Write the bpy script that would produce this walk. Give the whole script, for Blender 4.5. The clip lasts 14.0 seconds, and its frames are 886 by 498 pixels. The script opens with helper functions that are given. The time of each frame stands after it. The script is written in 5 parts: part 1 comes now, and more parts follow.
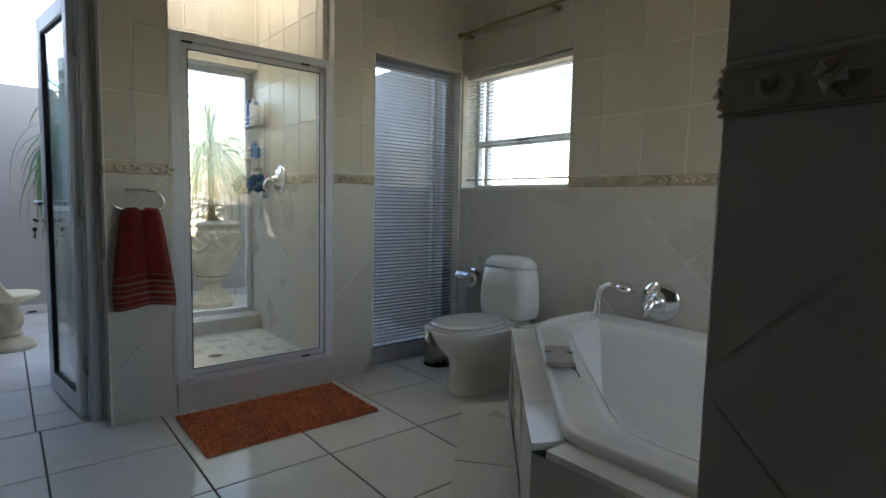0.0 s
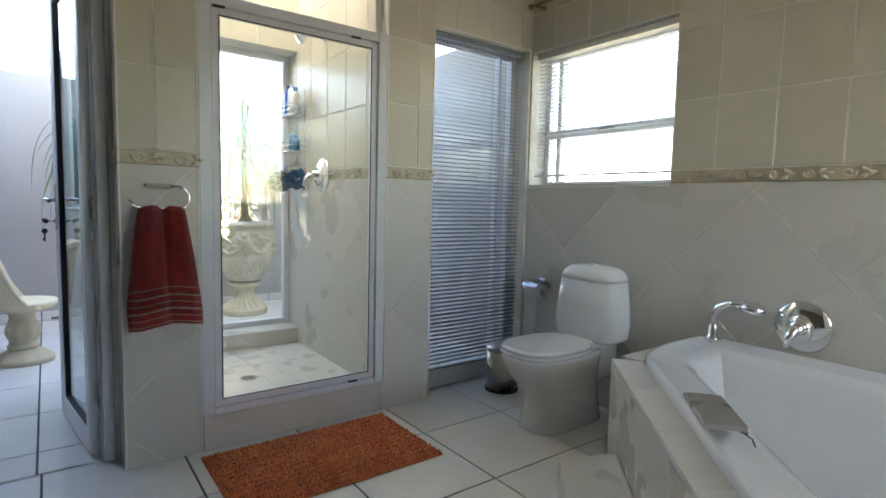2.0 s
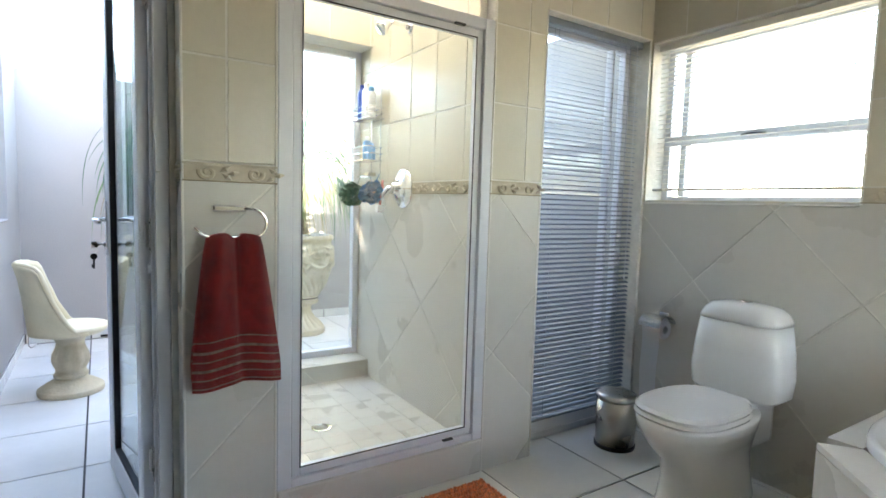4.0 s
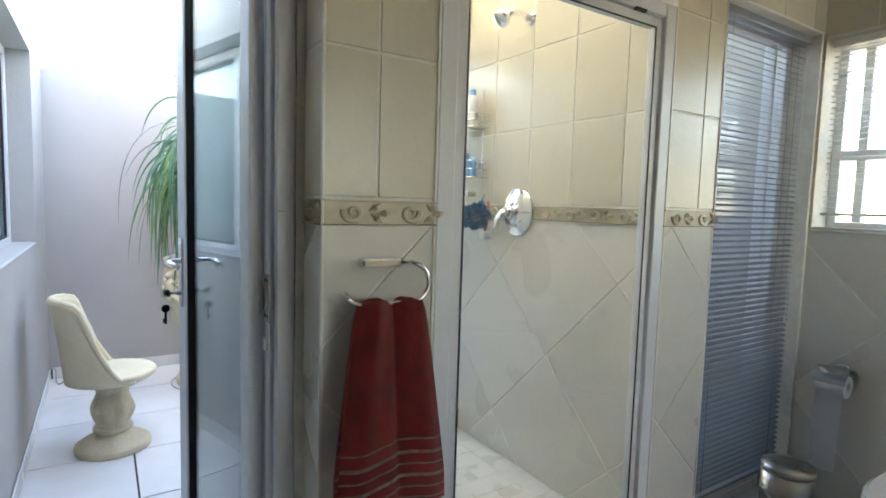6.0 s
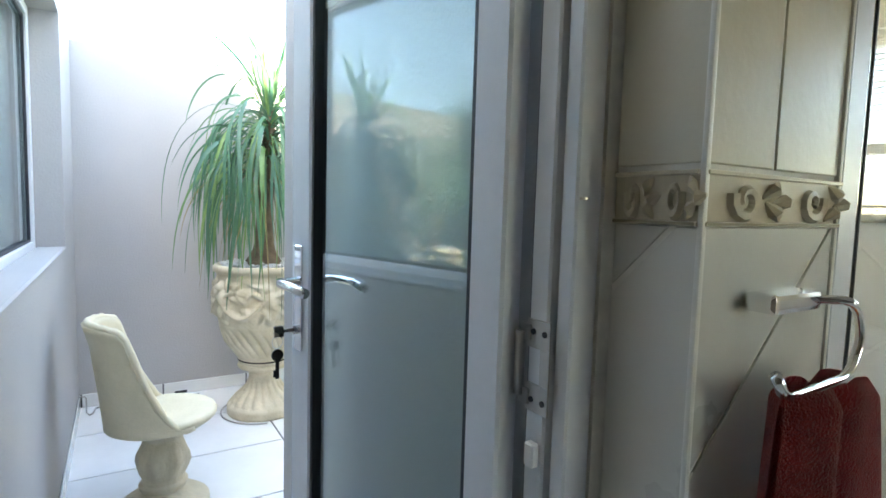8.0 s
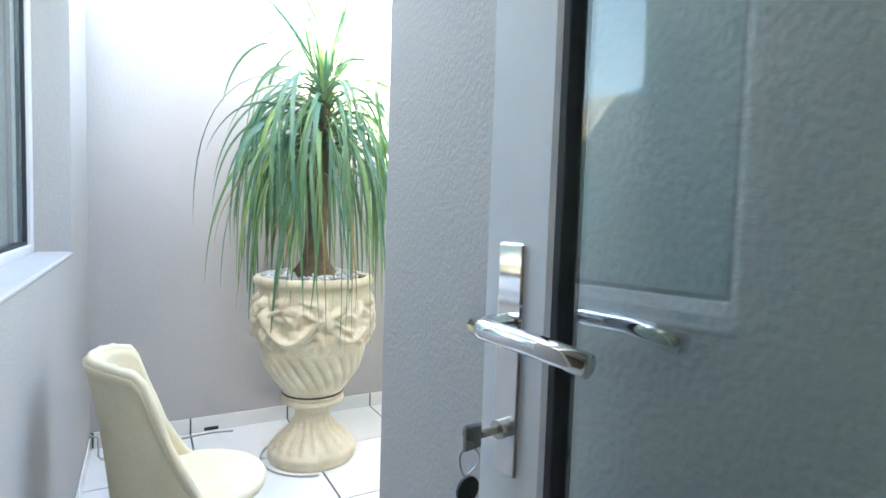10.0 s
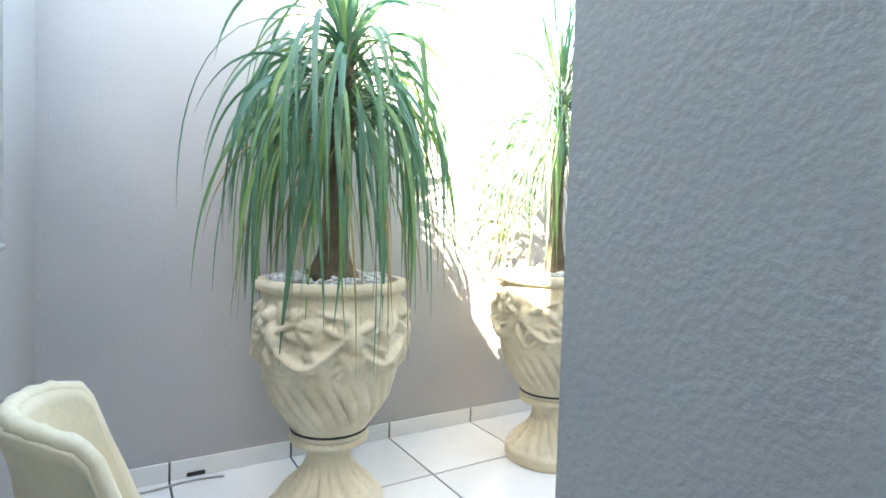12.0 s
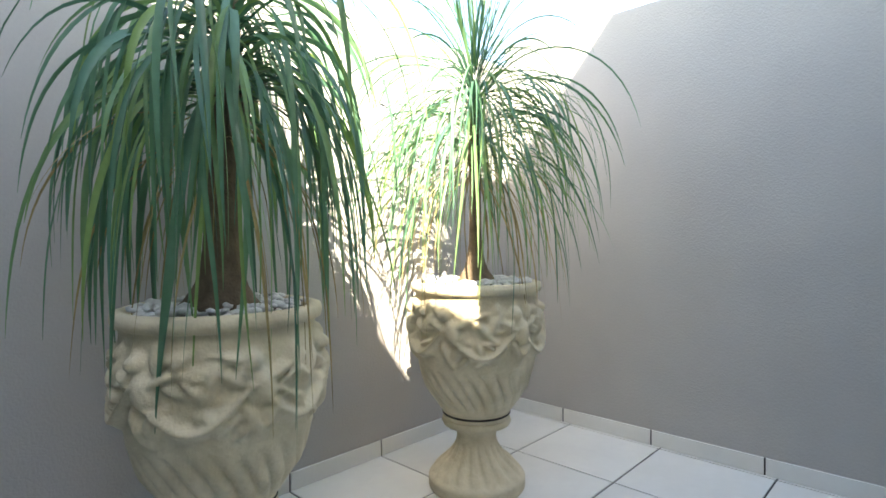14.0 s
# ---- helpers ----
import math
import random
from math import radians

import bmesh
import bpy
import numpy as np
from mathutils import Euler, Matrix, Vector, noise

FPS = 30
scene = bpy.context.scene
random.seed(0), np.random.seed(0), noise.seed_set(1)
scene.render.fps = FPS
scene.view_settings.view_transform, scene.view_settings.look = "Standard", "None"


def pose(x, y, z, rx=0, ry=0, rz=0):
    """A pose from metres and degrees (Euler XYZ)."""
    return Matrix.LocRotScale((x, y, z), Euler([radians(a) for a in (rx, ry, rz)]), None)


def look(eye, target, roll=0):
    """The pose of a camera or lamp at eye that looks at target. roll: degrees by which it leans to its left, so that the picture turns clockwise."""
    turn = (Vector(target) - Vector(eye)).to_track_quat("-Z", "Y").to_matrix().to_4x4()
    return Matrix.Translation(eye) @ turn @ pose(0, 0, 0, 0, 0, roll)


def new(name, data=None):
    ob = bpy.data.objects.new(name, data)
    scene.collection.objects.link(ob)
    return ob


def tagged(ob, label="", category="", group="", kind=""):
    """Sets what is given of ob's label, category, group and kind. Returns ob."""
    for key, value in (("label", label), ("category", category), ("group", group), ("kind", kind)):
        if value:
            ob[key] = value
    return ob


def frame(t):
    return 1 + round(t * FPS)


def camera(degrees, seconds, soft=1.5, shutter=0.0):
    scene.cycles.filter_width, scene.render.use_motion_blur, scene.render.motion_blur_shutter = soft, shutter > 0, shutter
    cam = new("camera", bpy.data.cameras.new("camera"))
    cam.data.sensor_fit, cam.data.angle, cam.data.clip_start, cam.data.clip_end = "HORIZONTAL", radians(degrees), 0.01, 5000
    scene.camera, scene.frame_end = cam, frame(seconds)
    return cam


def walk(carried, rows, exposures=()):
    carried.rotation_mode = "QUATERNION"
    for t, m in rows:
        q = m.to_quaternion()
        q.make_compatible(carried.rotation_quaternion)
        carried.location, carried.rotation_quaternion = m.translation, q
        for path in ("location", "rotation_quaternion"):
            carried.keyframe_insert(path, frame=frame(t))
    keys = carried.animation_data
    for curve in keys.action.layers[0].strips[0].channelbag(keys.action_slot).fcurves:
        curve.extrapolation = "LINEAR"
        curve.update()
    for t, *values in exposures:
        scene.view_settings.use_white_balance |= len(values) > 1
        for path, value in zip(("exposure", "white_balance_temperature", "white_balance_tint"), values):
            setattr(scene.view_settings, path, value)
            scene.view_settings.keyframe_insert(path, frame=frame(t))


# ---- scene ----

# ---- camera ----
cam = camera(79.4, 14.0, soft=1.6)
PATH = [
    (0, (0.244, 0.298, 1.108), (1.514, 1.834, 0.936), 1.2),
    (0.5, (0.284, 0.43, 1.076), (1.555, 1.965, 0.907), 1.3),
    (1, (0.308, 0.561, 1.073), (1.579, 2.096, 0.903), 1.2),
    (1.5, (0.343, 0.68, 1.064), (1.574, 2.247, 0.897), 1.3),
    (2, (0.389, 0.831, 1.092), (1.578, 2.43, 0.922), 1.4),
    (2.5, (0.42, 0.982, 1.108), (1.575, 2.607, 0.942), 1.5),
    (5, (0.323, 1.757, 1.24), (1.389, 3.441, 1.072), 1.7),
    (5.5, (0.262, 1.945, 1.273), (1.333, 3.626, 1.106), 1.7),
    (6, (0.217, 2.112, 1.266), (1.291, 3.792, 1.102), 1.7),
    (6.5, (0.163, 2.338, 1.271), (1.236, 4.017, 1.107), 1.7),
    (7, (0.131, 2.528, 1.251), (1.2, 4.21, 1.083), 1.6),
    (7.5, (0.127, 2.727, 1.239), (1.182, 4.418, 1.071), 1.5),
    (8, (0.107, 2.889, 1.229), (1.145, 4.591, 1.067), 1.6),
    (8.5, (0.068, 3.093, 1.225), (1.099, 4.8, 1.062), 1.8),
    (11, (0.155, 3.88, 1.113), (1.106, 5.636, 1.009), 1.7),
    (11.5, (0.15, 4.049, 1.094), (1.134, 5.787, 0.989), 1.8),
    (12, (0.146, 4.162, 1.07), (1.185, 5.869, 0.984), 1.8),
    (12.5, (0.144, 4.29, 1.063), (1.3, 5.92, 0.988), 1.1),
    (13, (0.16, 4.383, 1.058), (1.438, 5.92, 0.996), 0.6),
    (13.5, (0.161, 4.482, 1.056), (1.554, 5.917, 1.005), -0.2),
    (14, (0.164, 4.562, 1.054), (1.613, 5.94, 1.008), -0.4),
]
EXPOSURES = [(0, 3.03, 7150, 15), (0.5, 3.32, 7150, 15), (1.0, 3.5, 7150, 15), (2.5, 4.02, 7250, 15), (5.0, 4.53, 7450, 15), (6.0, 4.09, 7550, 15), (7.0, 3.7, 7400, 12), (7.5, 3.9, 7400, 11), (8.5, 4.38, 7700, 11), (11.0, 4.35, 7800, 10), (12.0, 4.02, 7600, 9), (13.0, 3.66, 7600, 8), (14.0, 2.9, 7600, 8)]
walk(cam, [(t, look(eye, target, roll)) for t, eye, target, roll in PATH], EXPOSURES)

# ---- world and light ----
SUN = Vector((0.77, 0.85, -1.0)).normalized()
world = bpy.data.worlds.new("sky")
scene.world = world
world.use_nodes = True
wn = world.node_tree.nodes
sky = wn.new("ShaderNodeTexSky")
sky.sky_type = "NISHITA"
sky.sun_disc = False
sky.sun_elevation = math.asin(-SUN.z)
sky.sun_rotation = math.atan2(-SUN.x, -SUN.y)
wn["Background"].inputs["Strength"].default_value = 0.15
world.node_tree.links.new(sky.outputs["Color"], wn["Background"].inputs["Color"])
sun = new("sun", bpy.data.lights.new("sun", "SUN"))
sun.data.energy = 5.0
sun.data.angle = radians(0.5)
sun.data.color = (1.0, 0.95, 0.87)
sun.matrix_world = look((0, 0, 8), Vector((0, 0, 8)) + SUN)

# ---- materials ----


def material(name, color, rough=0.5, metal=0.0, vary=0.12, scale=6.0, fine=60.0, bump=0.0, bump_scale=120.0,
             tint=None, spread=0.0, coat=0.0, sheen=0.0):
    """Base colour varied by two noises (stains and grain), per-object spread, roughness breakup and fine relief."""
    m = bpy.data.materials.new(name)
    m.use_nodes = True
    nt = m.node_tree
    n, l = nt.nodes, nt.links
    b = n["Principled BSDF"]
    tc = n.new("ShaderNodeTexCoord")
    big = n.new("ShaderNodeTexNoise")
    big.inputs["Scale"].default_value = scale
    big.inputs["Detail"].default_value = 5
    small = n.new("ShaderNodeTexNoise")
    small.inputs["Scale"].default_value = fine
    small.inputs["Detail"].default_value = 3
    info = n.new("ShaderNodeObjectInfo")
    shift = n.new("ShaderNodeVectorMath")
    shift.operation = "ADD"
    comb = n.new("ShaderNodeCombineXYZ")
    mul = n.new("ShaderNodeMath")
    mul.operation = "MULTIPLY"
    mul.inputs[1].default_value = 37.0 if spread else 0.0
    l.new(info.outputs["Random"], mul.inputs[0])
    for k in range(3):
        l.new(mul.outputs[0], comb.inputs[k])
    l.new(tc.outputs["Object"], shift.inputs[0])
    l.new(comb.outputs[0], shift.inputs[1])
    l.new(shift.outputs[0], big.inputs["Vector"])
    l.new(shift.outputs[0], small.inputs["Vector"])
    ramp = n.new("ShaderNodeValToRGB")
    ramp.color_ramp.interpolation = "EASE"
    ramp.color_ramp.elements[0].position = 0.2
    ramp.color_ramp.elements[1].position = 0.8
    c2 = tint if tint else tuple(c * (1 - 2.2 * vary) for c in color)
    ramp.color_ramp.elements[0].color = (*c2, 1)
    ramp.color_ramp.elements[1].color = (*color, 1)
    l.new(big.outputs["Fac"], ramp.inputs["Fac"])
    grain = n.new("ShaderNodeMapRange")
    grain.inputs["To Min"].default_value = 1 - vary
    grain.inputs["To Max"].default_value = 1 + vary
    l.new(small.outputs["Fac"], grain.inputs["Value"])
    each = n.new("ShaderNodeMapRange")
    each.inputs["To Min"].default_value = 1 - spread
    each.inputs["To Max"].default_value = 1 + spread
    l.new(info.outputs["Random"], each.inputs["Value"])
    prod = n.new("ShaderNodeMath")
    prod.operation = "MULTIPLY"
    l.new(grain.outputs[0], prod.inputs[0])
    l.new(each.outputs[0], prod.inputs[1])
    sc = n.new("ShaderNodeVectorMath")
    sc.operation = "SCALE"
    l.new(ramp.outputs["Color"], sc.inputs[0])
    l.new(prod.outputs[0], sc.inputs["Scale"])
    l.new(sc.outputs[0], b.inputs["Base Color"])
    rr = n.new("ShaderNodeMapRange")
    rr.inputs["To Min"].default_value = max(0.02, rough * 0.88)
    rr.inputs["To Max"].default_value = min(1.0, rough * 1.12)
    l.new(big.outputs["Fac"], rr.inputs["Value"])
    l.new(rr.outputs[0], b.inputs["Roughness"])
    b.inputs["Metallic"].default_value = metal
    b.inputs["Coat Weight"].default_value = coat
    b.inputs["Coat Roughness"].default_value = 0.08
    b.inputs["Sheen Weight"].default_value = sheen
    if bump:
        bn = n.new("ShaderNodeTexNoise")
        bn.inputs["Scale"].default_value = bump_scale
        bn.inputs["Detail"].default_value = 4
        l.new(shift.outputs[0], bn.inputs["Vector"])
        bp = n.new("ShaderNodeBump")
        bp.inputs["Strength"].default_value = bump
        bp.inputs["Distance"].default_value = 0.006
        l.new(bn.outputs["Fac"], bp.inputs["Height"])
        l.new(bp.outputs[0], b.inputs["Normal"])
    return m


def glass_material(name, color=(0.96, 0.98, 0.97), rough=0.0, gloss=1.5):
    m = bpy.data.materials.new(name)
    m.use_nodes = True
    nt = m.node_tree
    n, l = nt.nodes, nt.links
    n.remove(n["Principled BSDF"])
    tr = n.new("ShaderNodeBsdfTransparent")
    tr.inputs["Color"].default_value = (*color, 1)
    gl = n.new("ShaderNodeBsdfGlossy")
    gl.inputs["Roughness"].default_value = rough
    lw = n.new("ShaderNodeLayerWeight")
    lw.inputs["Blend"].default_value = 0.5
    pw = n.new("ShaderNodeMath")
    pw.operation = "POWER"
    pw.inputs[1].default_value = 5.0
    l.new(lw.outputs["Facing"], pw.inputs[0])
    fr = n.new("ShaderNodeMapRange")
    fr.inputs["To Min"].default_value = ((gloss - 1) / (gloss + 1)) ** 2
    fr.inputs["To Max"].default_value = 1.0
    l.new(pw.outputs[0], fr.inputs["Value"])
    mx = n.new("ShaderNodeMixShader")
    l.new(fr.outputs[0], mx.inputs["Fac"])
    l.new(tr.outputs[0], mx.inputs[1])
    l.new(gl.outputs[0], mx.inputs[2])
    l.new(mx.outputs[0], n["Material Output"].inputs["Surface"])
    return m


M_TILE_UP = material("cream_wall_tile", (0.63, 0.585, 0.47), 0.3, vary=0.03, scale=3.5, fine=30, tint=(0.595, 0.55, 0.43), spread=0.035, bump=0.08, bump_scale=60)
M_TILE_LOW = material("stone_wall_tile", (0.64, 0.615, 0.55), 0.28, vary=0.03, scale=3, fine=22, tint=(0.625, 0.597, 0.53), spread=0.035, bump=0.06, bump_scale=50)
M_BORDER = material("relief_border_tile", (0.62, 0.55, 0.41), 0.35, vary=0.07, scale=12, tint=(0.44, 0.37, 0.25), spread=0.04)
# Pale ground painted dark, for the shadows between the relief scrolls.
M_BORDER_SHADED = material("shaded_border_ground", (0.30, 0.25, 0.15), 0.45, vary=0.1, scale=20)
M_GROUT = material("pale_grout", (0.80, 0.77, 0.69), 0.8, vary=0.08, scale=15)
M_TRIM = material("cream_trim", (0.78, 0.75, 0.68), 0.35, vary=0.02)
M_FLOOR = material("white_floor_tile", (0.80, 0.79, 0.75), 0.14, vary=0.03, scale=3, fine=25, tint=(0.72, 0.71, 0.67), spread=0.03, bump=0.03, bump_scale=30)
M_FLOOR_GROUT = material("grey_floor_grout", (0.07, 0.068, 0.066), 0.85, vary=0.15, scale=12)
M_PLASTER = material("grey_plaster", (0.45, 0.43, 0.405), 0.75, vary=0.04, scale=2.5, fine=90, tint=(0.41, 0.392, 0.372), bump=0.32, bump_scale=110)
# Darkened well below the cream tile so unseen walls bounce less light.
M_UNSEEN_WALL = material("darkened_unseen_wall", (0.22, 0.19, 0.155), 0.6, vary=0.05, scale=3)
M_PAINT = material("white_paint", (0.78, 0.76, 0.72), 0.6, vary=0.03, scale=3)
M_CEIL = material("ceiling_paint", (0.76, 0.74, 0.70), 0.7, vary=0.03, scale=2)
M_ALU = material("white_aluminium", (0.74, 0.75, 0.77), 0.34, metal=0.0, vary=0.03, scale=8, bump=0.02, bump_scale=20)
M_ALU_DARK = material("dark_gasket", (0.03, 0.03, 0.035), 0.5, vary=0.1)
M_CHROME = material("chrome", (0.82, 0.82, 0.83), 0.07, metal=1.0, vary=0.02)
M_STEEL = material("brushed_steel", (0.55, 0.53, 0.50), 0.28, metal=1.0, vary=0.06, fine=200)
M_BRASS = material("brass", (0.45, 0.34, 0.16), 0.35, metal=1.0, vary=0.1)
M_CERAMIC = material("white_ceramic", (0.80, 0.80, 0.78), 0.08, vary=0.015, scale=3, coat=0.4)
M_ACRYLIC = material("white_acrylic", (0.80, 0.81, 0.79), 0.12, vary=0.015, scale=2, coat=0.3)
M_TOWEL = material("red_terry", (0.56, 0.045, 0.032), 0.95, vary=0.2, scale=25, fine=260, bump=1.0, bump_scale=420, sheen=0.4)
M_TOWEL_PALE = material("pale_stripe", (0.62, 0.42, 0.34), 0.95, vary=0.15, scale=60, bump=0.6, bump_scale=300)
M_MAT = material("orange_shag", (0.66, 0.20, 0.06), 0.95, vary=0.2, scale=14, fine=120, tint=(0.42, 0.10, 0.03), spread=0.1, sheen=0.3)
M_CONCRETE = material("cream_cast_stone", (0.70, 0.61, 0.44), 0.7, vary=0.08, scale=9, fine=80, tint=(0.52, 0.44, 0.29), bump=0.5, bump_scale=70)
M_CHAIR = material("cream_painted_cement", (0.76, 0.66, 0.46), 0.6, vary=0.05, scale=6, fine=60, tint=(0.66, 0.57, 0.37), bump=0.15, bump_scale=120)
M_LEAF = material("blue_green_leaf", (0.115, 0.24, 0.165), 0.40, vary=0.15, scale=5, fine=40, tint=(0.085, 0.18, 0.095))


def leaf_variation(m, sap):
    """Straps differ one by one, from blue-green to yellow-green; thin tissue lets some light through."""
    n, l = m.node_tree.nodes, m.node_tree.links
    b = n["Principled BSDF"]
    g = n.new("ShaderNodeNewGeometry")
    r = n.new("ShaderNodeValToRGB")
    r.color_ramp.elements[0].color = (0.75, 0.85, 0.9, 1)
    r.color_ramp.elements[1].color = (*sap, 1)
    e = r.color_ramp.elements.new(0.6)
    e.color = (1.1, 1.15, 1.0, 1)
    l.new(g.outputs["Random Per Island"], r.inputs["Fac"])
    mx = n.new("ShaderNodeVectorMath")
    mx.operation = "MULTIPLY"
    l.new(b.inputs["Base Color"].links[0].from_socket, mx.inputs[0])
    l.new(r.outputs["Color"], mx.inputs[1])
    l.new(mx.outputs[0], b.inputs["Base Color"])
    t = n.new("ShaderNodeBsdfTranslucent")
    l.new(mx.outputs[0], t.inputs["Color"])
    ms = n.new("ShaderNodeMixShader")
    ms.inputs["Fac"].default_value = 0.3
    l.new(b.outputs[0], ms.inputs[1])
    l.new(t.outputs[0], ms.inputs[2])
    l.new(ms.outputs[0], n["Material Output"].inputs["Surface"])


leaf_variation(M_LEAF, (2.1, 1.6, 0.8))
M_LEAF_DRY = material("dry_leaf", (0.38, 0.29, 0.12), 0.7, vary=0.2, scale=15)
M_TRUNK = material("fibrous_bark", (0.19, 0.135, 0.085), 0.9, vary=0.2, scale=18, fine=140, bump=0.9, bump_scale=90)
M_PEBBLE = material("white_pebble", (0.66, 0.66, 0.66), 0.6, vary=0.1, scale=30)
M_SOIL = material("dark_soil", (0.05, 0.04, 0.03), 0.95, vary=0.2)
M_PAPER = material("white_paper", (0.80, 0.80, 0.80), 0.9, vary=0.02)
M_BLACK = material("black_plastic", (0.02, 0.02, 0.02), 0.4, vary=0.1)
M_SLAT = material("blind_slat", (0.82, 0.79, 0.70), 0.4, metal=0.1, vary=0.02)
M_SLAT_GREY = material("silver_blind_slat", (0.27, 0.30, 0.33), 0.3, metal=0.5, vary=0.02)
M_GLASS = glass_material("clear_glass")
M_GLASS_DOOR = glass_material("door_glass", (0.86, 0.93, 0.92), gloss=2.2)


def opal_material():
    """Milky glazing that lets light through and scatters it."""
    m = bpy.data.materials.new("opal_glazing")
    m.use_nodes = True
    n, l = m.node_tree.nodes, m.node_tree.links
    n.remove(n["Principled BSDF"])
    a = n.new("ShaderNodeBsdfTranslucent")
    a.inputs["Color"].default_value = (0.54, 0.55, 0.55, 1)
    b = n.new("ShaderNodeBsdfTransparent")
    b.inputs["Color"].default_value = (0.95, 0.95, 0.95, 1)
    mx = n.new("ShaderNodeMixShader")
    mx.inputs["Fac"].default_value = 0.06
    l.new(a.outputs[0], mx.inputs[1])
    l.new(b.outputs[0], mx.inputs[2])
    l.new(mx.outputs[0], n["Material Output"].inputs["Surface"])
    return m


M_OPAL = opal_material()
M_BLUE = material("blue_plastic", (0.03, 0.09, 0.42), 0.35, vary=0.05)
M_LBLUE = material("light_blue_plastic", (0.15, 0.38, 0.66), 0.35, vary=0.05)
M_WHITE = material("white_plastic", (0.75, 0.75, 0.74), 0.35, vary=0.02)
M_GREEN_NET = material("green_net", (0.10, 0.24, 0.16), 0.6, vary=0.2, scale=60)
M_BLUE_NET = material("blue_net", (0.05, 0.24, 0.46), 0.6, vary=0.2, scale=60)
M_PINK = material("pink_plastic", (0.62, 0.18, 0.16), 0.45, vary=0.05)
M_HOSE = material("grey_hose", (0.42, 0.40, 0.36), 0.55, vary=0.08)
M_ROOF = material("concrete_roof", (0.3, 0.29, 0.28), 0.8, vary=0.1)
M_GROUND = material("dry_ground", (0.22, 0.19, 0.14), 0.95, vary=0.2, scale=0.6)

# ---- builders ----


def thing(name, loc=(0, 0, 0), rz=0.0, label="", category="", group="", kind=""):
    ob = new(name)
    ob.empty_display_size = 0.05
    ob.matrix_world = pose(*loc, 0, 0, rz)
    return tagged(ob, label, category, group, kind)


def part(name, bm, mat, parent=None, label="", smooth=False, kind=""):
    me = bpy.data.meshes.new(name)
    bmesh.ops.recalc_face_normals(bm, faces=bm.faces)
    bm.to_mesh(me)
    bm.free()
    for m in (mat if isinstance(mat, (list, tuple)) else (mat,)):
        me.materials.append(m)
    if smooth:
        me.polygons.foreach_set("use_smooth", [True] * len(me.polygons))
    ob = new(name, me)
    if parent is not None:
        ob.parent = parent
    return tagged(ob, label, kind=kind)


def box(bm, lo, hi, bevel=0.0, segs=1):
    r = bmesh.ops.create_cube(bm, size=1.0)
    vs = r["verts"]
    for v in vs:
        for k in range(3):
            v.co[k] = (lo[k] + hi[k]) / 2 + v.co[k] * (hi[k] - lo[k])
    if bevel:
        es = list({e for v in vs for e in v.link_edges})
        bmesh.ops.bevel(bm, geom=es, offset=bevel, segments=segs, affect="EDGES", profile=0.6)
    return bm


def one_box(lo, hi, bevel=0.0, segs=1):
    return box(bmesh.new(), lo, hi, bevel, segs)


def lathe(bm, profile, segs=32, cx=0.0, cy=0.0, bend=None, caps=True):
    """Rings of (radius, z); bend(theta, z, r) may change a radius."""
    rings = []
    for r, z in profile:
        ring = []
        for i in range(segs):
            a = 2 * math.pi * i / segs
            rr = bend(a, z, r) if bend else r
            ring.append(bm.verts.new((cx + rr * math.cos(a), cy + rr * math.sin(a), z)))
        rings.append(ring)
    for a, b in zip(rings, rings[1:]):
        for i in range(segs):
            j = (i + 1) % segs
            bm.faces.new((a[i], a[j], b[j], b[i]))
    if caps:
        for ring in (rings[0], rings[-1]):
            bm.faces.new(ring)
    return bm


def tube(bm, pts, r, segs=8, radii=None):
    """A round bar swept along points."""
    pts = [Vector(p) for p in pts]
    rings = []
    side = None
    for i, p in enumerate(pts):
        d = (pts[min(i + 1, len(pts) - 1)] - pts[max(i - 1, 0)]).normalized()
        if side is None:
            side = d.orthogonal().normalized()
        side = (side - d * side.dot(d)).normalized()
        up = d.cross(side)
        rr = radii[i] if radii else r
        rings.append([bm.verts.new(p + (side * math.cos(2 * math.pi * k / segs) + up * math.sin(2 * math.pi * k / segs)) * rr) for k in range(segs)])
    for a, b in zip(rings, rings[1:]):
        for i in range(segs):
            j = (i + 1) % segs
            bm.faces.new((a[i], a[j], b[j], b[i]))
    bm.faces.new(rings[0])
    bm.faces.new(rings[-1])
    return bm


def loft(bm, rings, cap_start=True, cap_end=True):
    """Joins closed rings of equally many points."""
    vs = [[bm.verts.new(p) for p in ring] for ring in rings]
    for a, b in zip(vs, vs[1:]):
        for i in range(len(a)):
            j = (i + 1) % len(a)
            bm.faces.new((a[i], a[j], b[j], b[i]))
    if cap_start:
        bm.faces.new(vs[0])
    if cap_end:
        bm.faces.new(vs[-1])
    return bm


def rounded(cx, cy, a, b, z, n=2.6, segs=36):
    """A superellipse ring."""
    out = []
    for i in range(segs):
        t = 2 * math.pi * i / segs
        c, s = math.cos(t), math.sin(t)
        out.append((cx + a * math.copysign(abs(c) ** (2 / n), c), cy + b * math.copysign(abs(s) ** (2 / n), s), z))
    return out


def frame_ring(bm, axis, at, depth, u0, u1, v0, v1, w, bevel=0.003):
    """Four bars round an opening; axis 'x' or 'y' is the wall's normal."""
    def bar(a0, a1, b0, b1):
        lo, hi = ((at, a0, b0), (at + depth, a1, b1)) if axis == "x" else ((a0, at, b0), (a1, at + depth, b1))
        box(bm, lo, hi, bevel)
    bar(u0, u0 + w, v0, v1)
    bar(u1 - w, u1, v0, v1)
    bar(u0 + w, u1 - w, v0, v0 + w)
    bar(u0 + w, u1 - w, v1 - w, v1)
    return bm


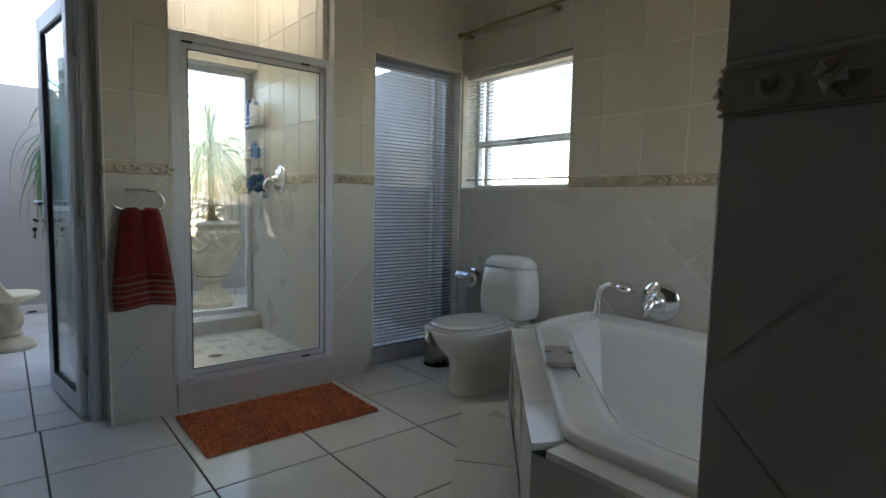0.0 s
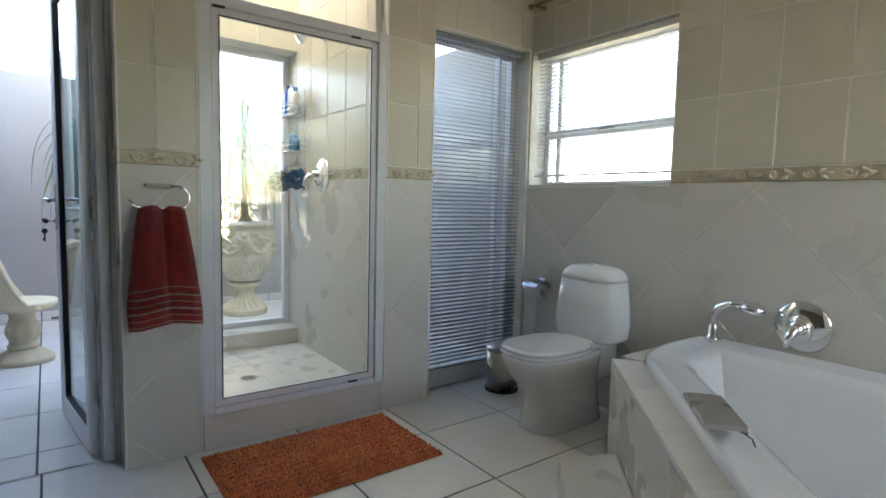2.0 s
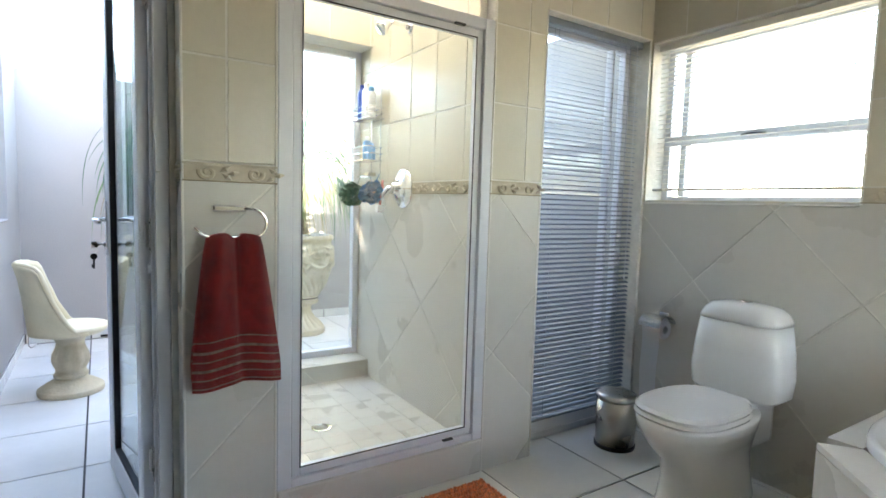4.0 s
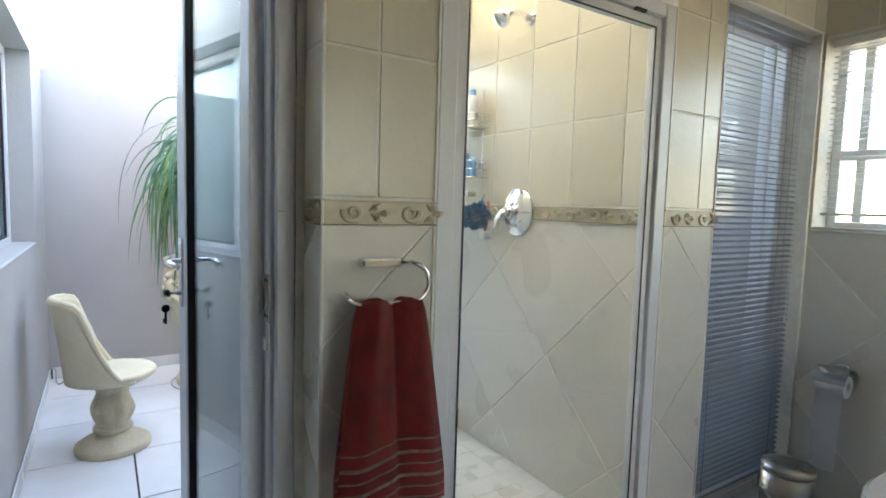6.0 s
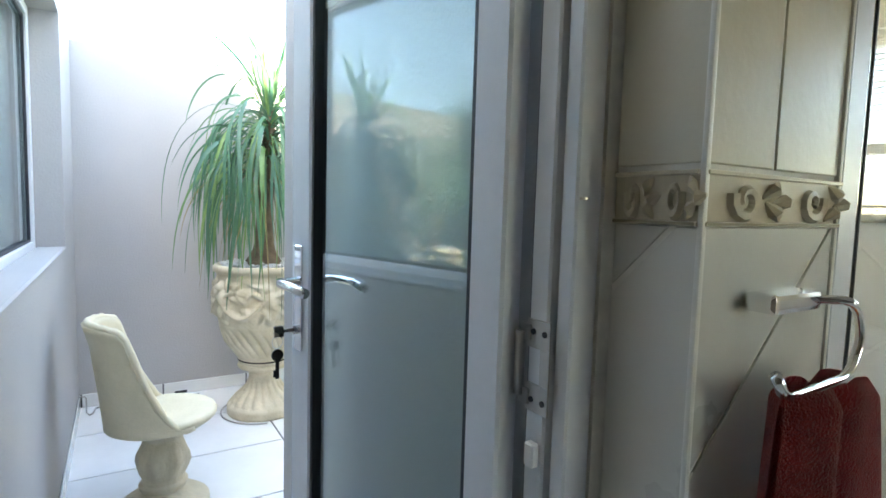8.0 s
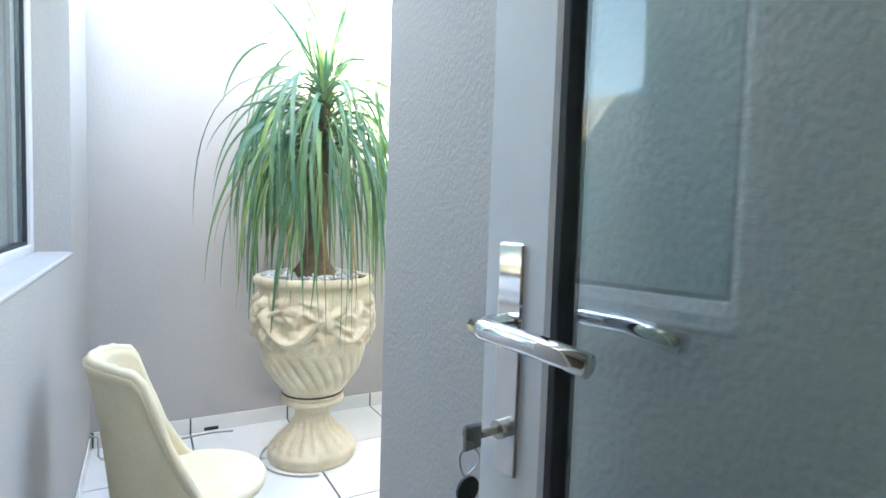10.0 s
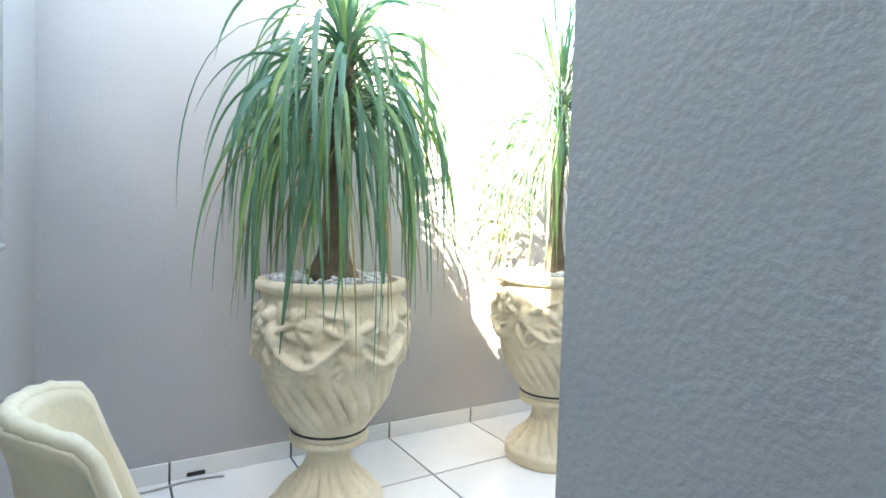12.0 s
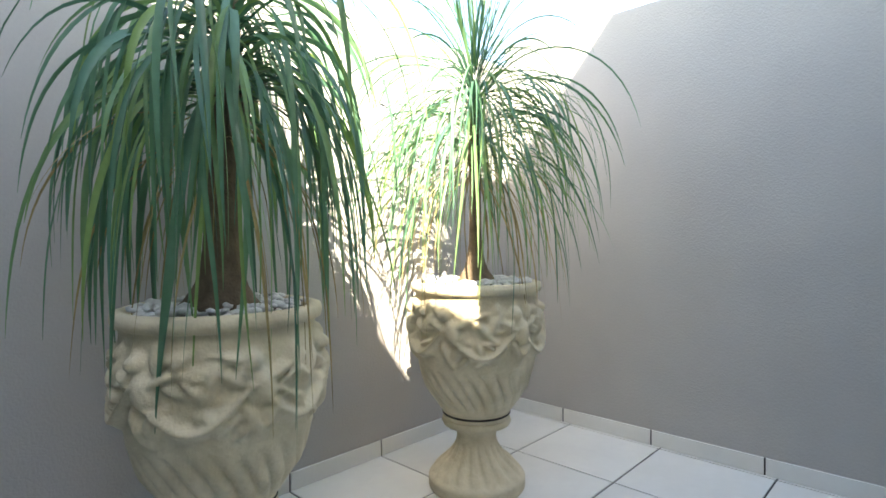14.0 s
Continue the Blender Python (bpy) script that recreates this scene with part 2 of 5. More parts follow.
def clip_poly(poly, u0, u1, v0, v1):
    for k, lim, sign in ((0, u0, 1), (0, u1, -1), (1, v0, 1), (1, v1, -1)):
        out = []
        for i, p in enumerate(poly):
            q = poly[(i + 1) % len(poly)]
            dp, dq = sign * (p[k] - lim), sign * (q[k] - lim)
            if dp >= 0:
                out.append(p)
            if (dp >= 0) != (dq >= 0):
                f = dp / (dp - dq)
                out.append((p[0] + f * (q[0] - p[0]), p[1] + f * (q[1] - p[1])))
        poly = out
        if len(poly) < 3:
            return []
    return poly


def area(poly):
    return 0.5 * abs(sum(p[0] * q[1] - q[0] * p[1] for p, q in zip(poly, poly[1:] + poly[:1])))


TILE_CACHE = {}


def tile_piece(name, parent, poly, O, U, V, N, mat, thick):
    """One tile: a slab with an eased edge, its mesh shared between alike pieces."""
    cu = sum(p[0] for p in poly) / len(poly)
    cv = sum(p[1] for p in poly) / len(poly)
    key = (name, mat.name, tuple(U), tuple(V), tuple((round(p[0] - cu, 3), round(p[1] - cv, 3)) for p in poly))
    if key not in TILE_CACHE:
        verts, n = [], len(poly)
        for d, shrink in ((0.0, 0.0), (thick * 0.6, 0.0), (thick, 0.0012)):
            for p in poly:
                du, dv = p[0] - cu, p[1] - cv
                ln = math.hypot(du, dv) or 1
                f = 1 - shrink * 1.4 / ln
                verts.append(U * (du * f) + V * (dv * f) + N * d)
        faces = [tuple(range(2 * n, 3 * n))]
        for s in (0, n):
            faces += [(s + i, s + (i + 1) % n, s + n + (i + 1) % n, s + n + i) for i in range(n)]
        if U.cross(V).dot(N) < 0:
            faces = [tuple(reversed(f)) for f in faces]
        me = bpy.data.meshes.new(name)
        me.from_pydata(verts, [], faces)
        me.materials.append(mat)
        TILE_CACHE[key] = me
    ob = new(name, TILE_CACHE[key])
    ob.parent = parent
    ob.location = O + U * cu + V * cv
    return ob


def lay_tiles(parent, O, U, V, N, rects, su, sv, ou, ov, mat, name="tile", gap=0.004, thick=0.0025, diagonal=False):
    """Covers rectangles (u0, u1, v0, v1) of a plane with tiles on a lattice."""
    O, U, V, N = Vector(O), Vector(U), Vector(V), Vector(N)
    h = gap / 2
    for u0, u1, v0, v1 in rects:
        reach = int((abs(u1 - ou) + abs(v1 - ov) + abs(u0 - ou) + abs(v0 - ov)) / min(su, sv)) + 3
        if diagonal:
            r = su / math.sqrt(2)
            for i in range(-reach, reach):
                for j in range(-reach, reach):
                    cu, cv = ou + (i + j) * r, ov + (i - j) * r
                    k = r - h * 1.414
                    poly = clip_poly([(cu + k, cv), (cu, cv + k), (cu - k, cv), (cu, cv - k)], u0, u1, v0, v1)
                    if poly and area(poly) > 2e-4:
                        tile_piece(name, parent, poly, O, U, V, N, mat, thick)
        else:
            for i in range(math.floor((u0 - ou) / su) - 1, math.ceil((u1 - ou) / su) + 1):
                for j in range(math.floor((v0 - ov) / sv) - 1, math.ceil((v1 - ov) / sv) + 1):
                    a, b = ou + i * su, ov + j * sv
                    poly = clip_poly([(a + h, b + h), (a + su - h, b + h), (a + su - h, b + sv - h), (a + h, b + sv - h)], u0, u1, v0, v1)
                    if poly and area(poly) > 2e-4:
                        tile_piece(name, parent, poly, O, U, V, N, mat, thick)


# ---- measures of the place ----
YN = 3.218       # face of the wall that holds the shower
XE = 2.808       # face of the window wall
CEIL = 2.487
B0, B1 = 1.214, 1.274      # the relief border
YF = 6.545       # far wall of the court
XR = 2.812      # court wall on the window side
XL = -0.108      # court wall on the door's free side
WTOP = 2.085     # court walls' height
SX0, SX1 = 0.900, 1.752      # the shower's inner walls
SW1 = 1.787      # the far edge of its opening
PX = 0.612      # the pier's edge at the door
XS = 0.553       # outer face of the shower block
XF = 0.578       # the door frame
YS = 4.571       # its back face
STOP = 2.72

# ---- structure: floors, walls, ceilings ----
ground = part("ground", one_box((-300, -300, -0.4), (300, 300, -0.06)), M_GROUND)
tagged(ground, "dry bare earth round the house", "ground", kind="structure")
floor = part("floor", one_box((-0.75, -2.2, -0.05), (3.1, 6.7, -0.004)), M_FLOOR_GROUT)
tagged(floor, "white ceramic tiled floor with dark grey joints", "floor", kind="structure")


def wall(name, label, boxes, mat=M_GROUT, category="wall"):
    bm = bmesh.new()
    for lo, hi in boxes:
        box(bm, lo, hi)
    return tagged(part(name, bm, mat), label, category, kind="structure")


# window wall, with the opening of the blind window
WY0, WY1, WZ0, WZ1 = 2.262, 3.206, 1.208, 2.012
wall_east = wall("wall_east", "unseen bathroom wall, darkened to cut bounce light with a window", [
    ((XE, -0.8, 0), (XE + 0.2, WY0, CEIL)), ((XE, WY0, 0), (XE + 0.2, WY1, WZ0)),
    ((XE, WY0, WZ1), (XE + 0.2, WY1, CEIL)), ((XE, WY1, 0), (XE + 0.2, YN + 0.2, CEIL))])
# shower wall: pier, lintel over the shower's side, second pier, lintel over the tall window
TX0, TX1, TZ1 = 2.08, 2.79, 2.03
wall_north = wall("wall_north", "unseen bathroom wall, darkened to cut bounce light beside the shower", [
    ((PX, YN, 0), (SX0, YN + 0.107, CEIL)), ((XF + 0.0125, YN + 0.107, 0), (SX0, YN + 0.17, CEIL)),
    ((SW1, YN, 0), (TX0, YN + 0.17, CEIL)), ((SX1, YN + 0.058, 0.152), (SW1, YN + 0.17, CEIL)),
    ((TX0, YN, TZ1), (XE, YN + 0.17, CEIL)), ((TX1, YN, 0), (XE, YN + 0.17, TZ1)),
    ((-0.75, YN, 0), (XL - 0.06, YN + 0.17, CEIL)), ((XL - 0.06, YN, 2.1), (PX, YN + 0.17, CEIL))])
for tx, ty, tz in ((PX - 0.003, YN - 0.006, 2.09), (SX0 - 0.009, YN - 0.006, CEIL - 0.002), (SW1 + 0.001, YN - 0.006, CEIL - 0.002), (TX0 - 0.009, YN - 0.006, TZ1)):
    part("corner_trim", one_box((tx, ty, 0.001), (tx + 0.008, ty + 0.008, tz), 0.003, 2), M_TRIM, wall_north, "cream plastic tile edge trim")
part("corner_trim", one_box((TX0, YN - 0.006, TZ1 - 0.001), (XE - 0.012, YN + 0.002, TZ1 + 0.007), 0.002), M_TRIM, wall_north, "cream plastic tile edge trim")
for lo, hi in (((XE - 0.006, WY0, WZ0 - 0.007), (XE + 0.002, WY1, WZ0 + 0.001)), ((XE - 0.006, WY0 - 0.007, WZ0), (XE + 0.002, WY0 + 0.001, WZ1)), ((XE - 0.006, WY0, WZ1 - 0.001), (XE + 0.002, WY1, WZ1 + 0.007))):
    part("corner_trim", one_box(lo, hi, 0.002), M_TRIM, wall_east, "cream plastic tile edge trim")
# Unseen closing walls, kept dark to hold down light on the pier.
wall_west = wall("wall_west", "unseen bathroom wall, darkened to cut bounce light", [((-0.75, -2.2, 0), (-0.6, YN, CEIL))], M_UNSEEN_WALL)
wall_south = wall("wall_south", "unseen bathroom wall, darkened to cut bounce light", [((-0.6, -2.2, 0), (1.05, -2.05, CEIL))], M_UNSEEN_WALL)
wall_alcove = wall("wall_alcove", "cream tiled wall with a window at the foot of the bath", [
    ((1.05, -0.8, 0), (XE, -0.6, 1.0)), ((1.05, -0.8, 2.15), (XE, -0.6, CEIL)), ((1.05, -0.8, 1.0), (1.7, -0.6, 2.15)), ((2.7, -0.8, 1.0), (XE, -0.6, 2.15))], M_TILE_UP)
wall_partition = wall("wall_partition", "cream tiled partition beside the bath", [((0.904, -2.05, 0), (1.05, 0.583, CEIL))])
ceiling = tagged(part("ceiling", box(box(bmesh.new(), (-0.75, -0.8, CEIL), (XE + 0.2, YN + 0.17, CEIL + 0.12)), (-0.75, -2.2, CEIL), (1.05, -0.8, CEIL + 0.12)), M_CEIL), "white painted plaster ceiling", "ceiling", kind="structure")
# The southern overhang is added, out of view, to cut sun through window_5.
roof = tagged(part("roof", box(box(bmesh.new(), (-0.95, -1.82, CEIL + 0.12), (XE + 0.4, YN + 0.18, CEIL + 0.3)), (-0.95, -2.4, CEIL + 0.12), (1.15, -1.82, CEIL + 0.3)), M_ROOF), "flat concrete roof slab over the bathroom, overhang added to shade the bath window", "roof", kind="structure")

# shower block
YB = YS - 0.26       # its back wall inside, and the window recess
SZ0, SZ1, SFL = 0.215, 2.06, 0.118
wall_shower = wall("wall_shower", "cream tiled shower walls with a window at the back, and added sun-blocking parapets", [
    ((XS + 0.012, YN + 0.17, 0), (SX0, YS, STOP)),
    ((SX1, YN + 0.17, 0), (SX1 + 0.14, YS, STOP)),
    ((SX0, YB, 0), (SX1, YS, SZ0)), ((SX0, YB, SZ1), (SX1, YS, STOP)), ((SX0, YB, SZ0), (1.0, YS, SZ1)),
    ((SX0, YN + 0.05, CEIL), (SX1, YN + 0.17, STOP)),
    # parapets up to 3.7, added out of view to keep sun off wall_right
    ((XS + 0.012, YS - 0.1, STOP), (SX1 + 0.14, YS, 3.7)), ((SX1 + 0.02, YN + 0.17, STOP), (SX1 + 0.14, YS - 0.1, 3.7)),
    ((SX0, YN + 0.152, 0), (SX1, YB, SFL))])
wall_shower_outside = wall("wall_shower_outside", "rough grey plastered outside of the shower block and its added parapets", [
    # the skins that rise to 3.7 cover those added parapets
    ((XS, YN + 0.172, 0), (XS + 0.009, YS + 0.009, STOP)), ((XS + 0.012, YS + 0.003, 0), (1.0, YS + 0.012, 3.7)),
    ((1.0, YS + 0.003, SZ1), (SX1 + 0.14, YS + 0.012, 3.7)), ((1.0, YS + 0.003, 0), (SX1 + 0.14, YS + 0.012, SZ0)), ((SX1, YS + 0.003, SZ0), (SX1 + 0.14, YS + 0.012, SZ1)),
    ((SX1 + 0.143, YN + 0.175, 0), (SX1 + 0.152, YS + 0.012, 3.7))], M_PLASTER)
curb = tagged(part("shower_curb", one_box((SX0, YN - 0.012, 0), (SW1, YN + 0.15, 0.15), 0.006), M_TILE_LOW), "low tiled threshold under the shower door", "threshold", kind="structure")
shower_sill = tagged(part("shower_sill", one_box((1.002, YB - 0.006, SZ0 + 0.001), (SX1 - 0.003, YS - 0.105, SZ0 + 0.009), 0.003), M_TILE_LOW), "tiled ledge under the shower window", "ledge", kind="structure")

# Two unseen overhangs, added to darken the court walls next to the house.
eave = tagged(part("eave", one_box((-0.75, YN + 0.185, CEIL + 0.14), (XS - 0.01, YN + 0.52, CEIL + 0.28), 0.01), M_CEIL), "unseen roof overhang added to shade the block wall by the court door", "eave", kind="structure")
eave = tagged(part("eave", one_box((SX1 + 0.16, YN + 0.185, CEIL + 0.14), (XR - 0.01, YN + 0.70, CEIL + 0.28), 0.01), M_CEIL), "unseen roof overhang added to shade the court beyond the tall window", "eave", kind="structure")

# court walls
wall_far = wall("wall_far", "rough grey plastered court wall, partly sunlit", [((-0.75, YF, 0), (XR + 0.2, YF + 0.18, WTOP))], M_PLASTER)
wall_right = wall("wall_right", "rough grey plastered court wall", [((XR, YN + 0.2, 0), (XR + 0.2, YF, WTOP + 0.12))], M_PLASTER)
LY0, LY1, LZ0, LZ1 = 3.95, 5.93, 0.972, 2.05
wall_left = wall("wall_left", "rough grey plastered court wall with a deep window recess", [
    ((XL - 0.25, YN + 0.17, 0), (XL, LY0, WTOP + 0.06)), ((XL - 0.25, LY0, 0), (XL, LY1, LZ0)), ((XL - 0.25, LY1, 0), (XL, YF, WTOP + 0.06)),
    ((XL - 0.25, LY0, LZ1), (XL, LY1, WTOP + 0.06))], M_PLASTER)
# Unseen block; its top edge is set to cast the far wall's slanted shadow.
house_wall = wall("house_wall", "unseen wall block placed to cast the slanted shadow on the far court wall", [((-2.2, 1.0, 0), (-0.75, YF + 0.18, 3.9))], M_PLASTER)

# ---- windows and doors ----


def window_1():
    """Top-hung window beside the toilet, behind a cream blind."""
    w = thing("window_1", (XE + 0.13, (WY0 + WY1) / 2, WZ0), 0, "grey aluminium window with a fixed and an opening light", "window", kind="structure")
    y0, y1 = WY0 - (WY0 + WY1) / 2, WY1 - (WY0 + WY1) / 2
    h = WZ1 - WZ0
    part("window_frame", frame_ring(bmesh.new(), "x", 0.0, 0.045, y0, y1, 0.0, h, 0.035), M_ALU, w)
    bm = bmesh.new()
    box(bm, (-0.006, y0 + 0.035, 0.30), (0.05, y1 - 0.035, 0.345), 0.004)
    part("transom", bm, M_ALU, w)
    part("mullion", box(bmesh.new(), (-0.004, y1 - 0.13, 0.036), (0.048, y1 - 0.095, h - 0.036), 0.004), M_ALU, w)
    for z0, z1 in ((0.034, 0.302), (0.343, h - 0.034)):
        g = part("pane", one_box((0.018, y0 + 0.034, z0), (0.022, y1 - 0.034, z1)), M_GLASS, w)
        g.visible_shadow = False
    part("stay", tube(bmesh.new(), [(-0.012, -0.05, 0.322), (-0.016, 0.0, 0.326), (-0.012, 0.06, 0.322)], 0.006), M_BLACK, w, "black window stay")
    part("window_sill", one_box((-0.13, y0, 0.0), (-0.002, y1, 0.012), 0.003), M_TILE_UP, w)


def blind(name, loc, width, height, axis, mat, tilt, label, pitch=0.0235, foot=0.05, slat=0.025):
    """A venetian blind that hangs from its headrail."""
    rz = 0 if axis == "y" else 90
    b = thing(name, loc, rz, label, "blind")
    part("headrail", one_box((-width / 2, -0.018, -0.032), (width / 2, 0.018, 0.0), 0.003), mat, b)
    n = int((height - 0.05 - foot) / pitch)
    sl = bmesh.new()
    a = radians(tilt)
    prev = None
    for i in range(4):
        s = (i / 3 - 0.5) * slat
        zz = 0.0022 * (1 - (2 * i / 3 - 1) ** 2)
        y, z = s * math.cos(a) - zz * math.sin(a), s * math.sin(a) + zz * math.cos(a)
        pair = [sl.verts.new((-width / 2 + 0.004, y, z)), sl.verts.new((width / 2 - 0.004, y, z))]
        if prev:
            sl.faces.new((prev[0], prev[1], pair[1], pair[0]))
        prev = pair
    first = part("slat", sl, mat, b)
    for i in range(n):
        z = -0.045 - i * pitch
        if i == 0:
            first.location.z = z
        else:
            o = new("slat", first.data)
            o.parent = b
            o.location.z = z
    zb = -0.045 - n * pitch
    part("bottom_rail", one_box((-width / 2 + 0.003, -0.013, zb - 0.012), (width / 2 - 0.003, 0.013, zb), 0.003), mat, b)
    for x in (-width * 0.36, width * 0.36):
        for y in (-0.0135, 0.0135):
            part("ladder_cord", tube(bmesh.new(), [(x, y, -0.03), (x, y, zb)], 0.0009, 5), mat, b)
    sgn = 1 if axis == "y" else -1
    part("pull_cord", tube(bmesh.new(), [(width * 0.42 * sgn, -0.024, -0.03), (width * 0.42 * sgn, -0.026, -height * 0.36), (width * 0.415 * sgn, -0.024, -height * 0.60)], 0.0016, 5), M_WHITE, b)
    part("cord_knob", lathe(bmesh.new(), [(0.002, -0.012), (0.005, -0.01), (0.004, 0.01), (0.001, 0.014)], 8, width * 0.415 * sgn, -0.024), M_WHITE, b).location.z = -height * 0.61
    return b


def tall_window():
    w = thing("window_2", ((TX0 + TX1) / 2, YN + 0.115, 0), 0, "tall grey aluminium framed window to the court", "window", kind="structure")
    h = TZ1
    x0, x1 = TX0 - (TX0 + TX1) / 2, TX1 - (TX0 + TX1) / 2
    part("window_frame", frame_ring(bmesh.new(), "y", 0.0, 0.045, x0, x1, 0.0, h, 0.04), M_ALU, w)
    part("bottom_rail", one_box((x0 + 0.041, -0.004, 0.041), (x1 - 0.041, 0.048, 0.125), 0.003), M_ALU, w)
    part("mullion", one_box((x1 - 0.14, -0.002, 0.127), (x1 - 0.125, 0.046, h - 0.041), 0.003), M_ALU, w)
    part("pane", one_box((x0 + 0.039, 0.018, 0.039), (x1 - 0.039, 0.022, h - 0.039)), M_GLASS, w).visible_shadow = False


def shower_window():
    x0, x1, z0, z1 = 1.0, SX1 - 0.004, SZ0 + 0.01, SZ1
    w = thing("window_3", ((x0 + x1) / 2, YS - 0.10, z0), 0, "grey aluminium framed shower window with clear glass", "window", kind="structure")
    a = (x1 - x0) / 2
    part("window_frame", frame_ring(bmesh.new(), "y", 0.0, 0.05, -a, a, 0, z1 - z0, 0.038), M_ALU, w)
    part("pane", one_box((-a + 0.037, 0.02, 0.037), (a - 0.037, 0.025, z1 - z0 - 0.037)), M_GLASS, w).visible_shadow = False


def court_window():
    w = thing("window_4", (XL - 0.14, (LY0 + LY1) / 2, LZ0), 0, "white framed double window in the court wall", "window", kind="structure")
    a = (LY1 - LY0) / 2
    h = LZ1 - LZ0
    part("window_frame", frame_ring(bmesh.new(), "x", -0.02, 0.05, -a, a, 0.0, h, 0.045), M_WHITE, w)
    part("mullion", one_box((-0.022, -0.03, 0.046), (0.032, 0.03, h - 0.046), 0.003), M_WHITE, w)
    for y0, y1 in ((-a + 0.044, -0.029), (0.029, a - 0.044)):
        part("pane", one_box((0.0, y0, 0.044), (0.005, y1, h - 0.044)), M_GLASS_DOOR, w)
        part("sash_bead", frame_ring(bmesh.new(), "x", 0.006, 0.012, y0, y1, 0.044, h - 0.044, 0.012, 0.001), M_ALU_DARK, w)
    # Added white sheet makes the panes pale, as if reflecting sky and wall.
    part("roller_blind", one_box((-0.05, -a, 0.02), (-0.045, a, h), 0.001), M_PAPER, w, "white sheet behind the panes, standing in for their pale reflection")
    part("window_sill", one_box((0.032, -a, 0.0), (0.145, a, 0.018), 0.006), M_PLASTER, w)


def court_door():
    """The glazed door to the court, swung open against the shower block."""
    hinge = Vector((0.540, YN + 0.187, 0))
    d = thing("door_1", tuple(hinge), 97.8, "open grey aluminium door with one full clear glass pane", "door", kind="structure")
    w, h, t = 0.622, 2.05, 0.036
    z0 = 0.012
    bm = bmesh.new()
    for x0, x1, a, b in ((0.0, 0.062, z0, h), (w - 0.085, w, z0, h), (0.062, w - 0.085, z0, z0 + 0.10), (0.062, w - 0.085, h - 0.085, h)):
        box(bm, (x0, 0, a), (x1, t, b), 0.004)
    part("door_frame", bm, M_ALU, d)
    part("gasket", frame_ring(bmesh.new(), "y", t / 2 - 0.014, 0.028, 0.061, w - 0.084, z0 + 0.099, h - 0.084, 0.009, 0.001), M_ALU_DARK, d)
    part("pane", one_box((0.063, t / 2 - 0.003, z0 + 0.1), (w - 0.086, t / 2 + 0.003, h - 0.084)), M_GLASS_DOOR, d)
    for side in (-1, 1):
        y = -0.006 if side < 0 else t
        part("lock_plate", one_box((w - 0.058, y, 0.92), (w - 0.026, y + 0.006, 1.14), 0.002), M_CHROME, d)
        yo = -0.045 if side < 0 else t + 0.045
        hd = tube(bmesh.new(), [(w - 0.042, t / 2 + side * t / 2, 1.065), (w - 0.042, yo, 1.065), (w - 0.06, yo + side * 0.004, 1.066), (w - 0.11, yo + side * 0.006, 1.066), (w - 0.165, yo, 1.060)], 0.0095, 10)
        part("handle", hd, M_CHROME, d, "chrome lever handle", smooth=True)
        cy = lathe(bmesh.new(), [(0.009, -0.012), (0.009, 0.012)], 14)
        bmesh.ops.rotate(cy, verts=cy.verts, matrix=Matrix.Rotation(radians(90), 3, "X"))
        bmesh.ops.translate(cy, verts=cy.verts, vec=(w - 0.042, y + 0.003, 0.965))
        part("lock_cylinder", cy, M_STEEL, d)
    # key in the court side of the lock, with another hanging from its ring
    part("key", box(box(bmesh.new(), (w - 0.0435, t + 0.012, 0.961), (w - 0.0405, t + 0.034, 0.969), 0.001), (w - 0.0445, t + 0.034, 0.953), (w - 0.0395, t + 0.056, 0.977), 0.002), M_STEEL, d)
    ring = [(w - 0.042 + 0.002 * math.sin(k), t + 0.048 + 0.011 * math.sin(2 * math.pi * k / 14), 0.943 + 0.013 * math.cos(2 * math.pi * k / 14)) for k in range(15)]
    part("key_ring", tube(bmesh.new(), ring, 0.0011, 5), M_STEEL, d)
    hk = lathe(bmesh.new(), [(0.0125, -0.0015), (0.0125, 0.0015)], 14)
    bmesh.ops.rotate(hk, verts=hk.verts, matrix=Matrix.Rotation(radians(90), 3, "Y"))
    bmesh.ops.translate(hk, verts=hk.verts, vec=(w - 0.042, t + 0.048, 0.917))
    box(hk, (w - 0.0435, t + 0.0445, 0.868), (w - 0.0405, t + 0.0515, 0.908))
    box(hk, (w - 0.0435, t + 0.0515, 0.872), (w - 0.0405, t + 0.056, 0.886))
    part("spare_key", hk, M_BLACK, d)
    # fixed frame in the opening
    f = thing("door_frame_1", (XF, YN + 0.108, 0), 0, "grey aluminium door frame with mitred posts", "door frame", kind="structure")
    part("post", box(box(bmesh.new(), (-0.030, 0.0, 0), (0.0105, 0.026, 2.10), 0.003), (-0.040, 0.027, 0), (0.0105, 0.0615, 2.10), 0.003), M_ALU, f)
    part("seal_strip", one_box((-0.030, 0.067, 0.02), (-0.012, 0.072, 2.04), 0.001), M_ALU_DARK, f)
    for z in (0.28, 1.038, 1.80):
        bm = bmesh.new()
        for a, b in ((-0.057, -0.022), (-0.022, 0.022), (0.022, 0.057)):
            box(bm, (-0.043, 0.020 if abs(a + b) > 0.01 else 0.020, z + a), (-0.0405, 0.060 if abs(a + b) > 0.01 else 0.036, z + b), 0.0006)
        tube(bm, [(-0.047, 0.068, z - 0.04), (-0.047, 0.068, z + 0.04)], 0.0065, 12)
        for zz in (-0.040, 0.040):
            box(bm, (-0.046, 0.052, z + zz - 0.010), (-0.0405, 0.070, z + zz + 0.010), 0.001)
        h = part("hinge", bm, M_STEEL, f, "brushed steel hinge with four screws")
